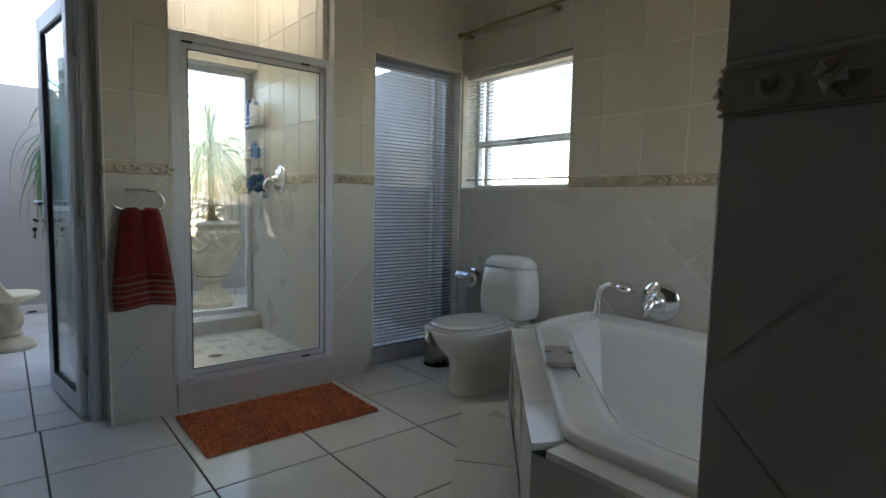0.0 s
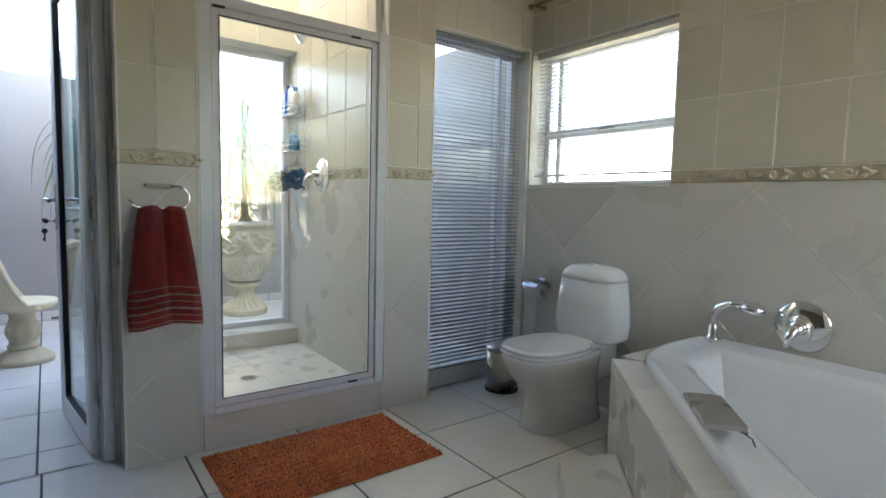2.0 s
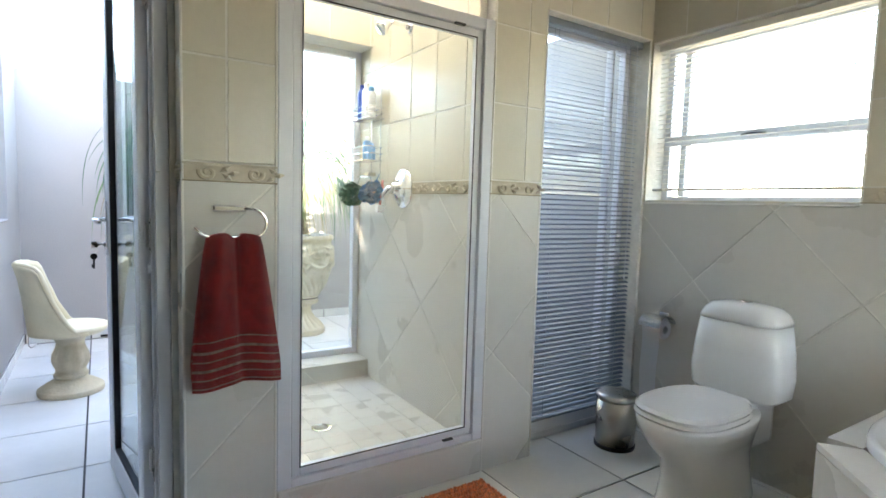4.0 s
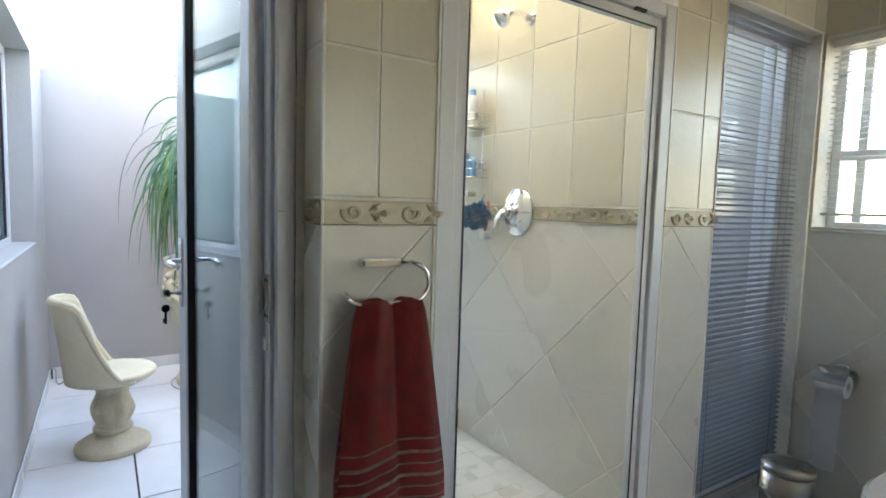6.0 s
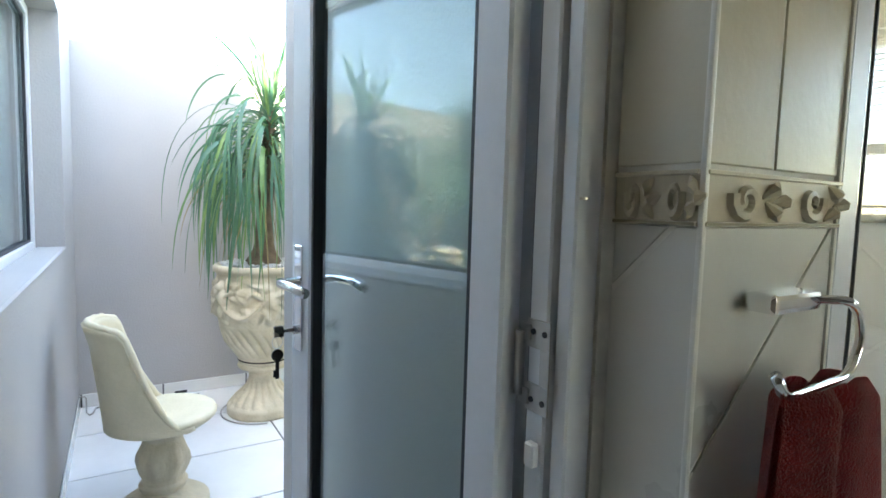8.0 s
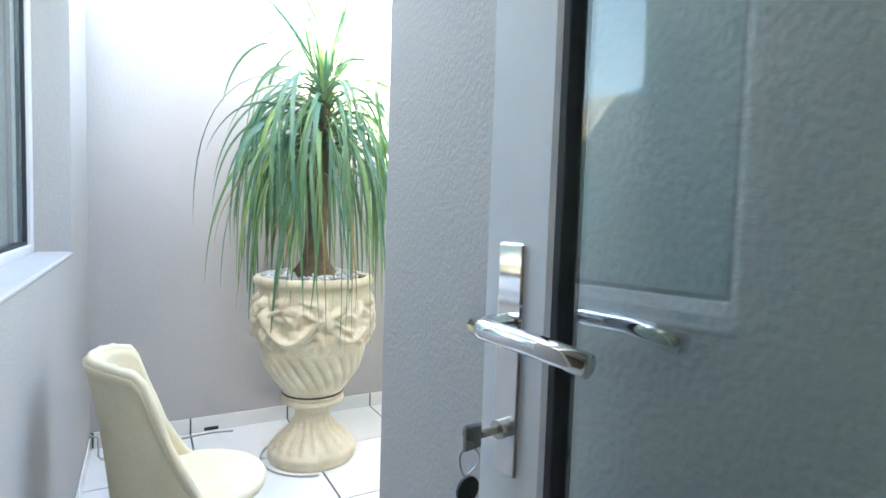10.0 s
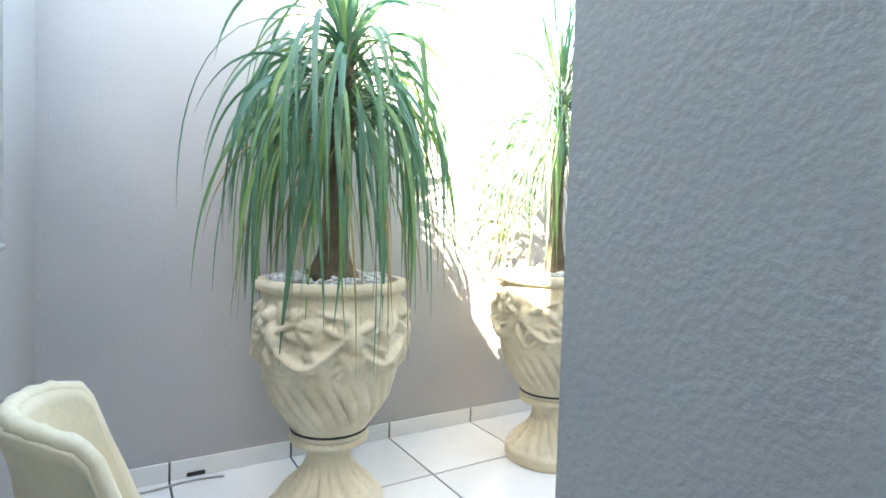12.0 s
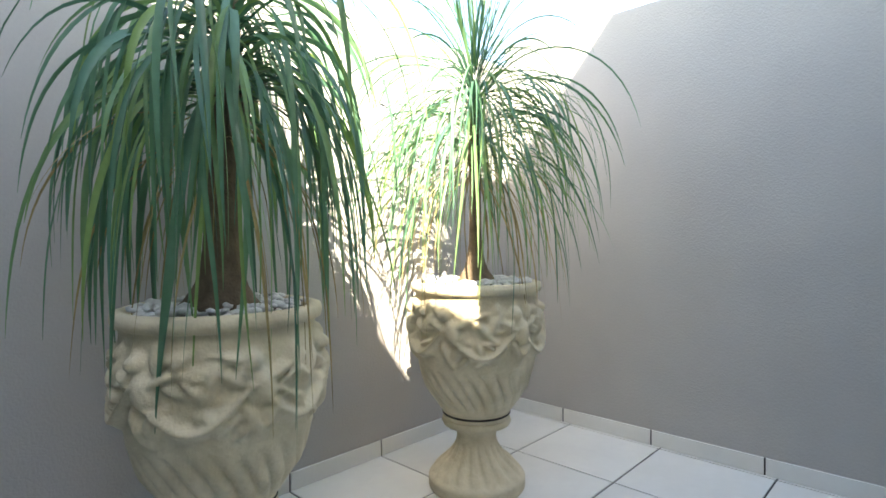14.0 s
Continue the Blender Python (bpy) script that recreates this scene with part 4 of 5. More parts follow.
def curtain_rod():
    r = thing("curtain_rod", (XE - 0.07, 2.72, 2.265), 0, "thin brass curtain rod on brackets above the window", "curtain rod")
    part("rod", tube(bmesh.new(), [(0, -0.62, 0), (0, 0.44, 0)], 0.008, 10), M_BRASS, r)
    for y in (-0.35, 0.40):
        part("bracket", tube(bmesh.new(), [(0.066, y, -0.01), (0.02, y, -0.012), (0, y, -0.006)], 0.007, 8, [0.016, 0.008, 0.01]), M_BRASS, r)
    part("finial", lathe(bmesh.new(), [(0.002, -0.02), (0.016, -0.008), (0.016, 0.008), (0.002, 0.02)], 12, 0, 0.45), M_BRASS, r)


def shower_fittings():
    h = thing("wall_shower_rose", (SX1 - 0.004, 3.875, 2.055), 0, "chrome shower head on a short wall arm", "shower head")
    part("flange", tube(bmesh.new(), [(0, 0, 0), (-0.012, 0, 0)], 0.03, 20, [0.03, 0.022]), M_CHROME, h)
    part("arm", tube(bmesh.new(), [(-0.01, 0, 0), (-0.05, 0, 0.012), (-0.095, 0, 0.008), (-0.12, 0, -0.008)], 0.0125, 12), M_CHROME, h, smooth=True)
    bm = lathe(bmesh.new(), [(0.014, 0.045), (0.02, 0.02), (0.036, 0.0), (0.038, -0.018), (0.03, -0.024)], 24)
    bmesh.ops.rotate(bm, verts=bm.verts, matrix=Matrix.Rotation(radians(50), 3, "Y"))
    bmesh.ops.translate(bm, verts=bm.verts, vec=(-0.15, 0, -0.025))
    part("rose", bm, M_CHROME, h, smooth=True)
    m = thing("shower_mixer", (SX1 - 0.006, 3.905, 1.244), 0, "round chrome shower mixer on the tiled wall", "mixer tap")
    mixer(m, -1, 0.105)
    d = thing("floor_drain", (1.242, 3.71, SFL + 0.005), 0, "round chrome drain grate in the shower floor", "drain")
    part("ring", lathe(bmesh.new(), [(0.045, 0), (0.045, 0.003), (0.036, 0.0035), (0.036, 0.001)], 28), M_CHROME, d)
    for k in range(5):
        x = -0.024 + 0.012 * k
        part("slot", one_box((x - 0.002, -0.024, 0.0012), (x + 0.002, 0.024, 0.004)), M_BLACK, d)


def shower_caddy():
    c = thing("shower_caddy", (SX1 - 0.006, 4.235, 1.29), 0, "two-tier chrome wire shower caddy on the wall", "shower caddy")
    for z, hh in ((0.34, 0.06), (0.11, 0.075)):
        bm = bmesh.new()
        for dz in (0.0, hh * 0.5, hh):
            tube(bm, [(-0.004, -0.11, z + dz), (-0.10, -0.11, z + dz), (-0.115, -0.09, z + dz), (-0.115, 0.09, z + dz), (-0.10, 0.11, z + dz), (-0.004, 0.11, z + dz), (-0.004, -0.11, z + dz)], 0.0024, 6)
        for y in np.linspace(-0.09, 0.09, 7):
            tube(bm, [(-0.004, y, z), (-0.114, y, z)], 0.0018, 5)
        part("basket", bm, M_CHROME, c)
    for y in (-0.06, 0.06):
        part("upright", tube(bmesh.new(), [(-0.004, y, 0.0), (-0.004, y, 0.52)], 0.0026, 6), M_CHROME, c)
    part("soap_tray", tube(bmesh.new(), [(-0.004, -0.06, 0.02), (-0.09, -0.06, 0.02), (-0.09, 0.06, 0.02), (-0.004, 0.06, 0.02)], 0.0024, 6), M_CHROME, c)

    def bottle(name, x, y, z, r, h, mat, label, cap):
        b = thing(name, (SX1 - 0.006 + x, 4.235 + y, z), 0, label, "bottle")
        part("body", lathe(bmesh.new(), [(r * 0.9, 0), (r, 0.006), (r, h * 0.75), (r * 0.8, h * 0.84), (r * 0.45, h * 0.87)], 18), mat, b, smooth=True)
        part("cap", lathe(bmesh.new(), [(r * 0.55, h * 0.86), (r * 0.55, h), (r * 0.4, h + 0.003)], 14), cap, b)
    zt = 1.29 + 0.343
    bottle("shampoo_bottle", -0.06, 0.075, zt, 0.026, 0.20, M_BLUE, "dark blue shampoo bottle in the wire basket", M_BLUE)
    bottle("shampoo_bottle", -0.06, 0.015, zt, 0.027, 0.20, M_WHITE, "white shampoo bottle in the wire basket", M_WHITE)
    bottle("shampoo_bottle", -0.06, -0.045, zt, 0.027, 0.17, M_WHITE, "white conditioner bottle in the wire basket", M_LBLUE)
    zt = 1.29 + 0.113
    bottle("lotion_bottle", -0.06, 0.0, zt, 0.024, 0.13, M_LBLUE, "light blue lotion bottle in the lower basket", M_WHITE)
    bottle("lotion_bottle", -0.06, -0.06, zt, 0.022, 0.09, M_LBLUE, "small light blue bottle in the lower basket", M_LBLUE)
    soap = thing("soap_bar", (SX1 - 0.05, 4.235, 1.314), 0, "pale soap bar on the wire tray", "soap")
    part("bar", one_box((-0.025, -0.042, 0), (0.025, 0.042, 0.022), 0.008, 2), M_CONCRETE, soap)

    def puff(loc, mat, label, seed):
        rnd = random.Random(seed)
        p = thing("bath_sponge", loc, 0, label, "bath sponge")
        bm = bmesh.new()
        for k in range(90):
            d = Vector((rnd.gauss(0, 1), rnd.gauss(0, 1), rnd.gauss(0, 1))).normalized()
            s = d.orthogonal().normalized()
            s.rotate(Matrix.Rotation(rnd.uniform(0, 6.3), 3, d))
            c0 = d * rnd.uniform(0.034, 0.066)
            n = 7
            last = None
            for i in range(n):
                t = i / (n - 1) - 0.5
                q = c0 + s * t * 0.07 - d * (abs(t) * 0.04) + d.cross(s) * 0.010 * math.sin(9 * t)
                row = [bm.verts.new(q), bm.verts.new(q + d * 0.017 + d.cross(s) * 0.006)]
                if last:
                    bm.faces.new((last[0], last[1], row[1], row[0]))
                last = row
        part("netting", bm, mat, p)
        part("cord", tube(bmesh.new(), [(0, 0, 0.03), (0.02, -0.02, 0.07), (0.03, -0.03, 0.10)], 0.0018, 5), mat, p)
    puff((SX1 - 0.14, 4.25, 1.205), M_GREEN_NET, "green net bath sponge hanging from the caddy", 3)
    puff((SX1 - 0.095, 4.10, 1.222), M_BLUE_NET, "blue net bath sponge hanging from the caddy", 5)
    rz = thing("razor", (SX1 - 0.05, 4.06, 1.20), 0, "pink and white razor hanging from the caddy", "razor")
    part("grip", tube(bmesh.new(), [(0, 0, 0.09), (0.0, 0.004, 0.03), (-0.01, 0.01, -0.05)], 0.008, 8, [0.006, 0.009, 0.006]), M_PINK, rz, smooth=True)
    part("head", one_box((-0.03, -0.012, -0.085), (0.012, 0.030, -0.045), 0.008, 2), M_WHITE, rz)


bath()
bath_spout()
waterfall()
toilet()
pedal_bin()
paper_holder()
towel_ring()
bath_mat()
curtain_rod()
shower_fittings()
shower_caddy()

# ---- court things ----


def urn_profile():
    return [(0.0, 0.0), (0.206, 0.0), (0.212, 0.010), (0.212, 0.050), (0.206, 0.060), (0.198, 0.066), (0.182, 0.088), (0.158, 0.112), (0.130, 0.136), (0.108, 0.162), (0.093, 0.190),
            (0.086, 0.218), (0.088, 0.245), (0.098, 0.262), (0.118, 0.272), (0.146, 0.280), (0.152, 0.292), (0.150, 0.302), (0.142, 0.308)]


def planter(loc, rz, label):
    u = thing("garden_urn", loc, rz, label, "urn", "urns in the court")

    def flute(a, z, r):
        if 0.062 < z < 0.20:
            k = math.sin(math.pi * (z - 0.062) / 0.138) ** 0.6
            return r * (1 + 0.03 * k - 0.19 * k * (1 - abs(math.sin(9 * a + z * 11))) ** 1.5)
        return r
    pts = urn_profile()[1:]
    fine = []
    for (r0, z0), (r1, z1) in zip(pts, pts[1:]):
        n = max(1, int((abs(z1 - z0) + abs(r1 - r0)) / 0.008))
        fine += [(r0 + (r1 - r0) * i / n, z0 + (z1 - z0) * i / n) for i in range(n)]
    fine.append(pts[-1])
    part("foot", lathe(bmesh.new(), fine, 112, bend=flute), M_CONCRETE, u, smooth=True)

    def body_r(z):
        keys = [(0.308, 0.145), (0.33, 0.147), (0.352, 0.15), (0.358, 0.162), (0.38, 0.175), (0.45, 0.220), (0.55, 0.253), (0.66, 0.268), (0.78, 0.268), (0.85, 0.263), (0.868, 0.268)]
        for (z0, r0), (z1, r1) in zip(keys, keys[1:]):
            if z <= z1:
                return r0 + (r1 - r0) * (z - z0) / (z1 - z0)
        return keys[-1][1]

    def bump(a, z, ca, cz, sa, sz, tilt=0.0):
        d = (a - ca + math.pi) % (2 * math.pi) - math.pi
        x = d * 0.26
        y = z - cz
        xr = x * math.cos(tilt) + y * math.sin(tilt)
        yr = -x * math.sin(tilt) + y * math.cos(tilt)
        q = (xr / sa) ** 2 + (yr / sz) ** 2
        return math.exp(-q ** 1.6) if q < 6 else 0.0
    rnd = random.Random(11)
    blobs = []
    for k in range(6):
        c = 2 * math.pi * k / 6
        blobs += [(c, 0.79, 0.024, 0.026, 0, 0.022), (c + 0.10, 0.72, 0.032, 0.055, 0.3, 0.022), (c + 0.18, 0.645, 0.020, 0.05, -0.5, 0.018), (c + 0.02, 0.63, 0.018, 0.055, 0.4, 0.018),
                  (c + 0.28, 0.755, 0.05, 0.016, 0.5, 0.016), (c - 0.14, 0.745, 0.045, 0.015, -0.6, 0.016), (c + 0.42, 0.79, 0.03, 0.014, 0.9, 0.014), (c + 0.55, 0.73, 0.016, 0.045, 0.8, 0.016), (c + 0.70, 0.75, 0.018, 0.05, -0.5, 0.015)]
        for i in range(15):
            blobs.append((c + rnd.uniform(0.0, 1.05), rnd.uniform(0.60, 0.82), rnd.uniform(0.009, 0.016), rnd.uniform(0.02, 0.045), rnd.uniform(-1.4, 1.4), rnd.uniform(0.010, 0.017)))

    def relief(a, z, r):
        out = r
        if 0.57 < z < 0.84:
            h = 0.0
            for ca, cz, sa, sz, tl, amp in blobs:
                h = max(h, amp * bump(a, z, ca, cz, sa, sz, tl))
            ph = (a * 6 / (2 * math.pi)) % 1.0
            zs = 0.735 - 0.115 * math.sin(math.pi * ph)
            h = max(h, 0.020 * math.exp(-((z - zs) / 0.017) ** 2))
            out += 1.75 * h
        if 0.36 < z < 0.56:
            k = math.sin(math.pi * min(1, (z - 0.36) / 0.20))
            out += 0.006 * k - 0.020 * k * (1 - abs(math.sin(13 * a + z * 30))) ** 1.8
        return out
    prof = [(0.140, 0.3085)] + [(body_r(z), z) for z in np.linspace(0.312, 0.868, 96)]
    part("bowl", lathe(bmesh.new(), prof, 190, bend=relief, caps=False), M_CONCRETE, u, "cream cast stone bowl with relief swags and fluting", smooth=True)
    # Thin dark ring, slightly proud of the bowl, draws the neck's dark line.
    part("groove", lathe(bmesh.new(), [(0.1475, 0.326), (0.1492, 0.328), (0.1492, 0.334), (0.1478, 0.336)], 64, caps=False), M_SOIL, u)
    part("rim", lathe(bmesh.new(), [(0.268, 0.862), (0.282, 0.868), (0.286, 0.885), (0.282, 0.902), (0.262, 0.908), (0.245, 0.902), (0.240, 0.87)], 72, caps=False), M_CONCRETE, u, smooth=True)
    part("soil", lathe(bmesh.new(), [(0.243, 0.884), (0.12, 0.897), (0.004, 0.90)], 40), M_SOIL, u)
    bm = bmesh.new()
    for k in range(230):
        a, rr = rnd.uniform(0, 2 * math.pi), 0.235 * math.sqrt(rnd.uniform(0.12, 1))
        s = rnd.uniform(0.010, 0.019)
        v = bmesh.ops.create_icosphere(bm, subdivisions=1, radius=1.0)["verts"]
        rot = Matrix.Rotation(rnd.uniform(0, 6.3), 3, "Z")
        c = Vector((rr * math.cos(a), rr * math.sin(a), 0.902 + rnd.uniform(-0.002, 0.012)))
        for q in v:
            q.co = rot @ Vector((q.co.x * s * 1.3, q.co.y * s * 0.9, q.co.z * s * 0.6)) + c
    part("pebble_layer", bm, M_PEBBLE, u, "white pebbles over the soil", kind="stuff", smooth=True)
    u.scale = (0.962, 0.962, 0.958)
    return u


def palm(loc, seed, label, crown_z, spread, count, top, lean=0.0, thin=1.0, bend=6.0, girth=0.03):
    """A ponytail palm: swollen stem and a fountain of long drooping straps."""
    p = thing("ponytail_palm", loc, 0, label, "potted plant")
    rnd = random.Random(seed)
    nz = 26
    prof = []
    for i in range(nz + 1):
        t = i / nz
        z = t * (crown_z + 0.3)
        r = girth + 0.085 * math.exp(-z / 0.06) + 0.006 * math.exp(-((crown_z - z) / 0.07) ** 2) - girth * 0.6 * max(0.0, (z - crown_z) / 0.3)
        prof.append((r, z))
    bm = lathe(bmesh.new(), prof, 20, bend=lambda a, z, r: r * (1 + 0.10 * math.sin(5 * a + 9 * z) * math.exp(-z / 0.12) + 0.03 * math.sin(11 * a + 40 * z)))
    for v in bm.verts:
        v.co.x += lean * (v.co.z / crown_z) ** 2
    part("trunk", bm, M_TRUNK, p, "brown fibrous stem swollen at its foot", smooth=True)
    leaves, dry = bmesh.new(), bmesh.new()

    def strap(bm, az, base_z, elev, length, width, droop, twist):
        n = 15
        pos = Vector((lean * min(1.3, base_z / crown_z) ** 2 + 0.015 * math.cos(az), 0.015 * math.sin(az), base_z))
        d = Vector((math.cos(az) * math.cos(elev), math.sin(az) * math.cos(elev), math.sin(elev)))
        side = Vector((-math.sin(az), math.cos(az), 0))
        step = length / n
        wob = rnd.uniform(0, 6.3)
        sway = rnd.uniform(0.2, 1.3)
        last = None
        for i in range(n + 1):
            t = i / n
            w = width * (0.55 + 0.9 * t if t < 0.35 else 0.865) * (1 - max(0, (t - 0.55) / 0.45) ** 1.5 * 0.93)
            s = side.copy()
            s.rotate(Matrix.Rotation(twist * t + 0.3 * math.sin(wob + 4 * t), 3, d))
            nrm = s.cross(d).normalized()
            row = [bm.verts.new(pos - s * w), bm.verts.new(pos + nrm * w * 0.35), bm.verts.new(pos + s * w)]
            if last:
                for k in range(2):
                    f = bm.faces.new((last[k], last[k + 1], row[k + 1], row[k]))
                    f.smooth = True
            last = row
            d = (d + Vector((0, 0, -1)) * droop * step * (0.7 + 0.8 * t) + side * sway * step * math.sin(wob + 3.5 * t)).normalized()
            pos = pos + d * step
    for k in range(count):
        q = k / count
        az = k * 2.399 + rnd.uniform(-0.4, 0.4)
        if q < 0.17:
            elev, length, droop = rnd.uniform(0.95, 1.5), rnd.uniform(0.28, 0.55) * top, rnd.uniform(0.2, 2.4)
        else:
            elev = rnd.uniform(0.2, 1.35) * (1 - 0.35 * q)
            length = (rnd.uniform(0.5, 1.0) + (0.12 if rnd.random() < 0.12 else 0)) * spread
            droop = rnd.uniform(0.62, 1.5) * bend
        bz = crown_z + (1 - q) * 0.36 * top + rnd.uniform(-0.12, 0.02)
        strap(leaves, az, bz, elev, length, (rnd.uniform(0.0045, 0.0105) + (0.004 if rnd.random() < 0.15 else 0)) * thin, droop, rnd.uniform(-2.2, 2.2))
    for k in range(count // 9):
        strap(dry, rnd.uniform(0, 6.3), crown_z - rnd.uniform(0.02, 0.12), rnd.uniform(-0.6, 0.5), rnd.uniform(0.5, 0.95) * spread, rnd.uniform(0.0022, 0.0045), rnd.uniform(3.5, 6.0), rnd.uniform(-2, 2))
    part("crown", leaves, M_LEAF, p, "long drooping blue-green strap leaves", kind="stuff")
    part("dry_leaves", dry, M_LEAF_DRY, p, "thin dry straw-coloured leaves", kind="stuff")


def cement_chair():
    c = thing("pedestal_chair", (0.242, 5.19, 0), 4, "cream painted cement tub chair on a fluted pedestal", "chair")

    def leafy(a, z, r):
        if 0.12 < z < 0.30:
            k = math.sin(math.pi * (z - 0.12) / 0.18)
            return r * (1 + 0.13 * k * abs(math.sin(4 * a)) ** 0.7 * (0.8 + 0.2 * math.cos(16 * a)) - 0.05 * k)
        return r
    prof = [(0.165, 0.0), (0.168, 0.012), (0.166, 0.03), (0.15, 0.042), (0.13, 0.055), (0.092, 0.078), (0.078, 0.09), (0.086, 0.098), (0.088, 0.112), (0.078, 0.122), (0.076, 0.14),
            (0.088, 0.17), (0.096, 0.20), (0.092, 0.225), (0.078, 0.26), (0.07, 0.29), (0.074, 0.31), (0.086, 0.33), (0.092, 0.345)]
    fine = []
    for (r0, z0), (r1, z1) in zip(prof, prof[1:]):
        fine += [(r0 + (r1 - r0) * i / 4, z0 + (z1 - z0) * i / 4) for i in range(4)]
    fine.append(prof[-1])
    part("pedestal", lathe(bmesh.new(), fine, 64, bend=leafy), M_CONCRETE, c, "weathered cast stone pedestal with leaf relief", smooth=True)
    # seat: a dished round slab; back: a curved shell whose sides sweep down into the seat's edge
    part("seat", lathe(bmesh.new(), [(0.06, 0.335), (0.13, 0.342), (0.172, 0.356), (0.192, 0.374), (0.197, 0.388), (0.190, 0.399), (0.176, 0.402), (0.12, 0.392), (0.004, 0.386)], 66,
                       bend=lambda a, z, r: r * (1 + (0.012 * abs(math.sin(22 * a)) if r > 0.18 else 0))), M_CHAIR, c, smooth=True)
    bm = bmesh.new()
    na, nh = 48, 18

    def reach(phi):
        k = min(1.0, max(0.0, (phi - 62) / 46))
        return 0.03 + 0.375 * (1 - k) ** 2.3 - 0.024 * min(1, phi / 62) ** 4
    outer, inner, crest = [], [], []
    for j in range(nh + 1):
        v = j / nh
        ro, ri = [], []
        for i in range(na + 1):
            u = 2 * i / na - 1
            a = math.pi + u * radians(116)
            h = reach(abs(u) * 116) * v
            rad = 0.186 - 0.03 * h
            cx = -0.058 * (h / 0.39) ** 1.1
            flare = 0.012 * max(0.0, v - 0.8) / 0.2 * min(1.0, h / 0.2)
            ro.append(bm.verts.new((cx + (rad + 0.012 + flare) * math.cos(a), (rad + 0.012 + flare) * math.sin(a), 0.362 + h)))
            ri.append(bm.verts.new((cx + (rad - 0.016) * math.cos(a), (rad - 0.016) * math.sin(a), 0.366 + h)))
            if j == nh:
                crest.append((cx + (rad - 0.002 + flare / 2) * math.cos(a), (rad - 0.002 + flare / 2) * math.sin(a), 0.364 + h))
        outer.append(ro)
        inner.append(ri)
    for s in (outer, inner):
        for j in range(nh):
            for i in range(na):
                bm.faces.new((s[j][i], s[j][i + 1], s[j + 1][i + 1], s[j + 1][i]))
    for j in range(nh):
        for i in (0, na):
            bm.faces.new((outer[j][i], outer[j + 1][i], inner[j + 1][i], inner[j][i]))
    for i in range(na):
        bm.faces.new((outer[nh][i], outer[nh][i + 1], inner[nh][i + 1], inner[nh][i]))
        bm.faces.new((outer[0][i], outer[0][i + 1], inner[0][i + 1], inner[0][i]))
    part("backrest", bm, M_CHAIR, c, smooth=True)
    part("rope_edging", tube(bmesh.new(), crest, 0.014, 8, [0.0145 + 0.0022 * math.sin(2.2 * i) for i in range(na + 1)]), M_CHAIR, c, "moulded edging round the back", smooth=True)


def wire_outlet():
    """A stiff grey wire that leaves the skirting and runs along the floor to the urns."""
    w = thing("garden_wire", (-0.085, 6.40, 0.002), 0, "thin grey drip hose bent out of the court wall", "hose")
    part("riser", tube(bmesh.new(), [(-0.015, 0.02, 0.10), (0.012, 0.02, 0.10), (0.02, 0.018, 0.09), (0.02, 0.01, 0.01), (0.035, -0.02, 0.004), (0.05, 0.0, 0.004), (0.06, 0.08, 0.004)], 0.0045, 8), M_HOSE, w, smooth=True)
    run = [(0.06 + 0.55 * k / 10, 0.08 + 0.012 * math.sin(k), 0.004) for k in range(11)]
    part("floor_run", tube(bmesh.new(), run, 0.0045, 8), M_HOSE, w, smooth=True)
    loop = [(0.908 + 0.235 * math.cos(radians(a)), -0.35 + 0.235 * math.sin(radians(a)), 0.004) for a in range(100, 265, 9)]
    part("floor_loop", tube(bmesh.new(), loop, 0.0045, 8), M_HOSE, w, smooth=True)


wire_outlet()
planter((0.823, 6.05, 0), 20, "cream cast stone garden urn with relief swags, filled with white pebbles")
planter((1.892, 6.016, 0), 75, "cream cast stone garden urn in the corner with white pebbles")
palm((0.823, 6.05, 0.848), 7, "tall ponytail palm with dense drooping green leaves in an urn", 0.60, 1.0, 320, 1.12, 0.02, thin=1.12, bend=6.4, girth=0.046)
palm((1.892, 6.016, 0.848), 21, "ponytail palm with sparser thin leaves in the corner urn", 0.56, 0.93, 420, 1.15, 0.0, thin=0.58, bend=4.6, girth=0.024)
cement_chair()

# ---- skirting, borders and tiles ----
skirt = part("skirting", one_box((XL, YF - 0.004, 0), (XR - 0.012, YF - 0.001, 0.075)), M_FLOOR_GROUT)
tagged(skirt, "white tiled skirting along the court walls", "skirting", kind="structure")


def skirting_run(along, fixed, a0, a1, joints, sign):
    edges = [a0] + [j for j in joints if a0 < j < a1] + [a1]
    for p, q in zip(edges, edges[1:]):
        if along == "x":
            b = one_box((p + 0.004, fixed - 0.010, 0), (q - 0.004, fixed - 0.002, 0.078), 0.002)
        else:
            x0, x1 = sorted((fixed + sign * 0.002, fixed + sign * 0.010))
            b = one_box((x0, p + 0.004, 0), (x1, q - 0.004, 0.078), 0.002)
        part("skirting_tile", b, M_FLOOR, skirt)


for sx, ex in ((XR - 0.003, XR - 0.001), (XL + 0.001, XL + 0.003)):
    part("skirting_bed", one_box((sx, YN + 0.2, 0), (ex, YF - 0.012, 0.075)), M_FLOOR_GROUT, skirt)
GX = [0.326 + 0.492 * k for k in range(-3, 7)]
skirting_run("x", YF, XL + 0.012, XR - 0.012, GX, 0)
skirting_run("y", XR, YN + 0.2, YF - 0.012, [5.14 + 0.502 * k for k in range(-4, 3)], -1)
skirting_run("y", XL, YN + 0.2, YF - 0.012, [4.97 + 0.503 * k for k in range(-4, 3)], 1)
weep = part("weep_hole", one_box((0.39, YF - 0.0125, 0.004), (0.46, YF - 0.009, 0.022), 0.001), M_BLACK)
tagged(weep, "dark weep slot at the foot of the skirting", "drain slot")

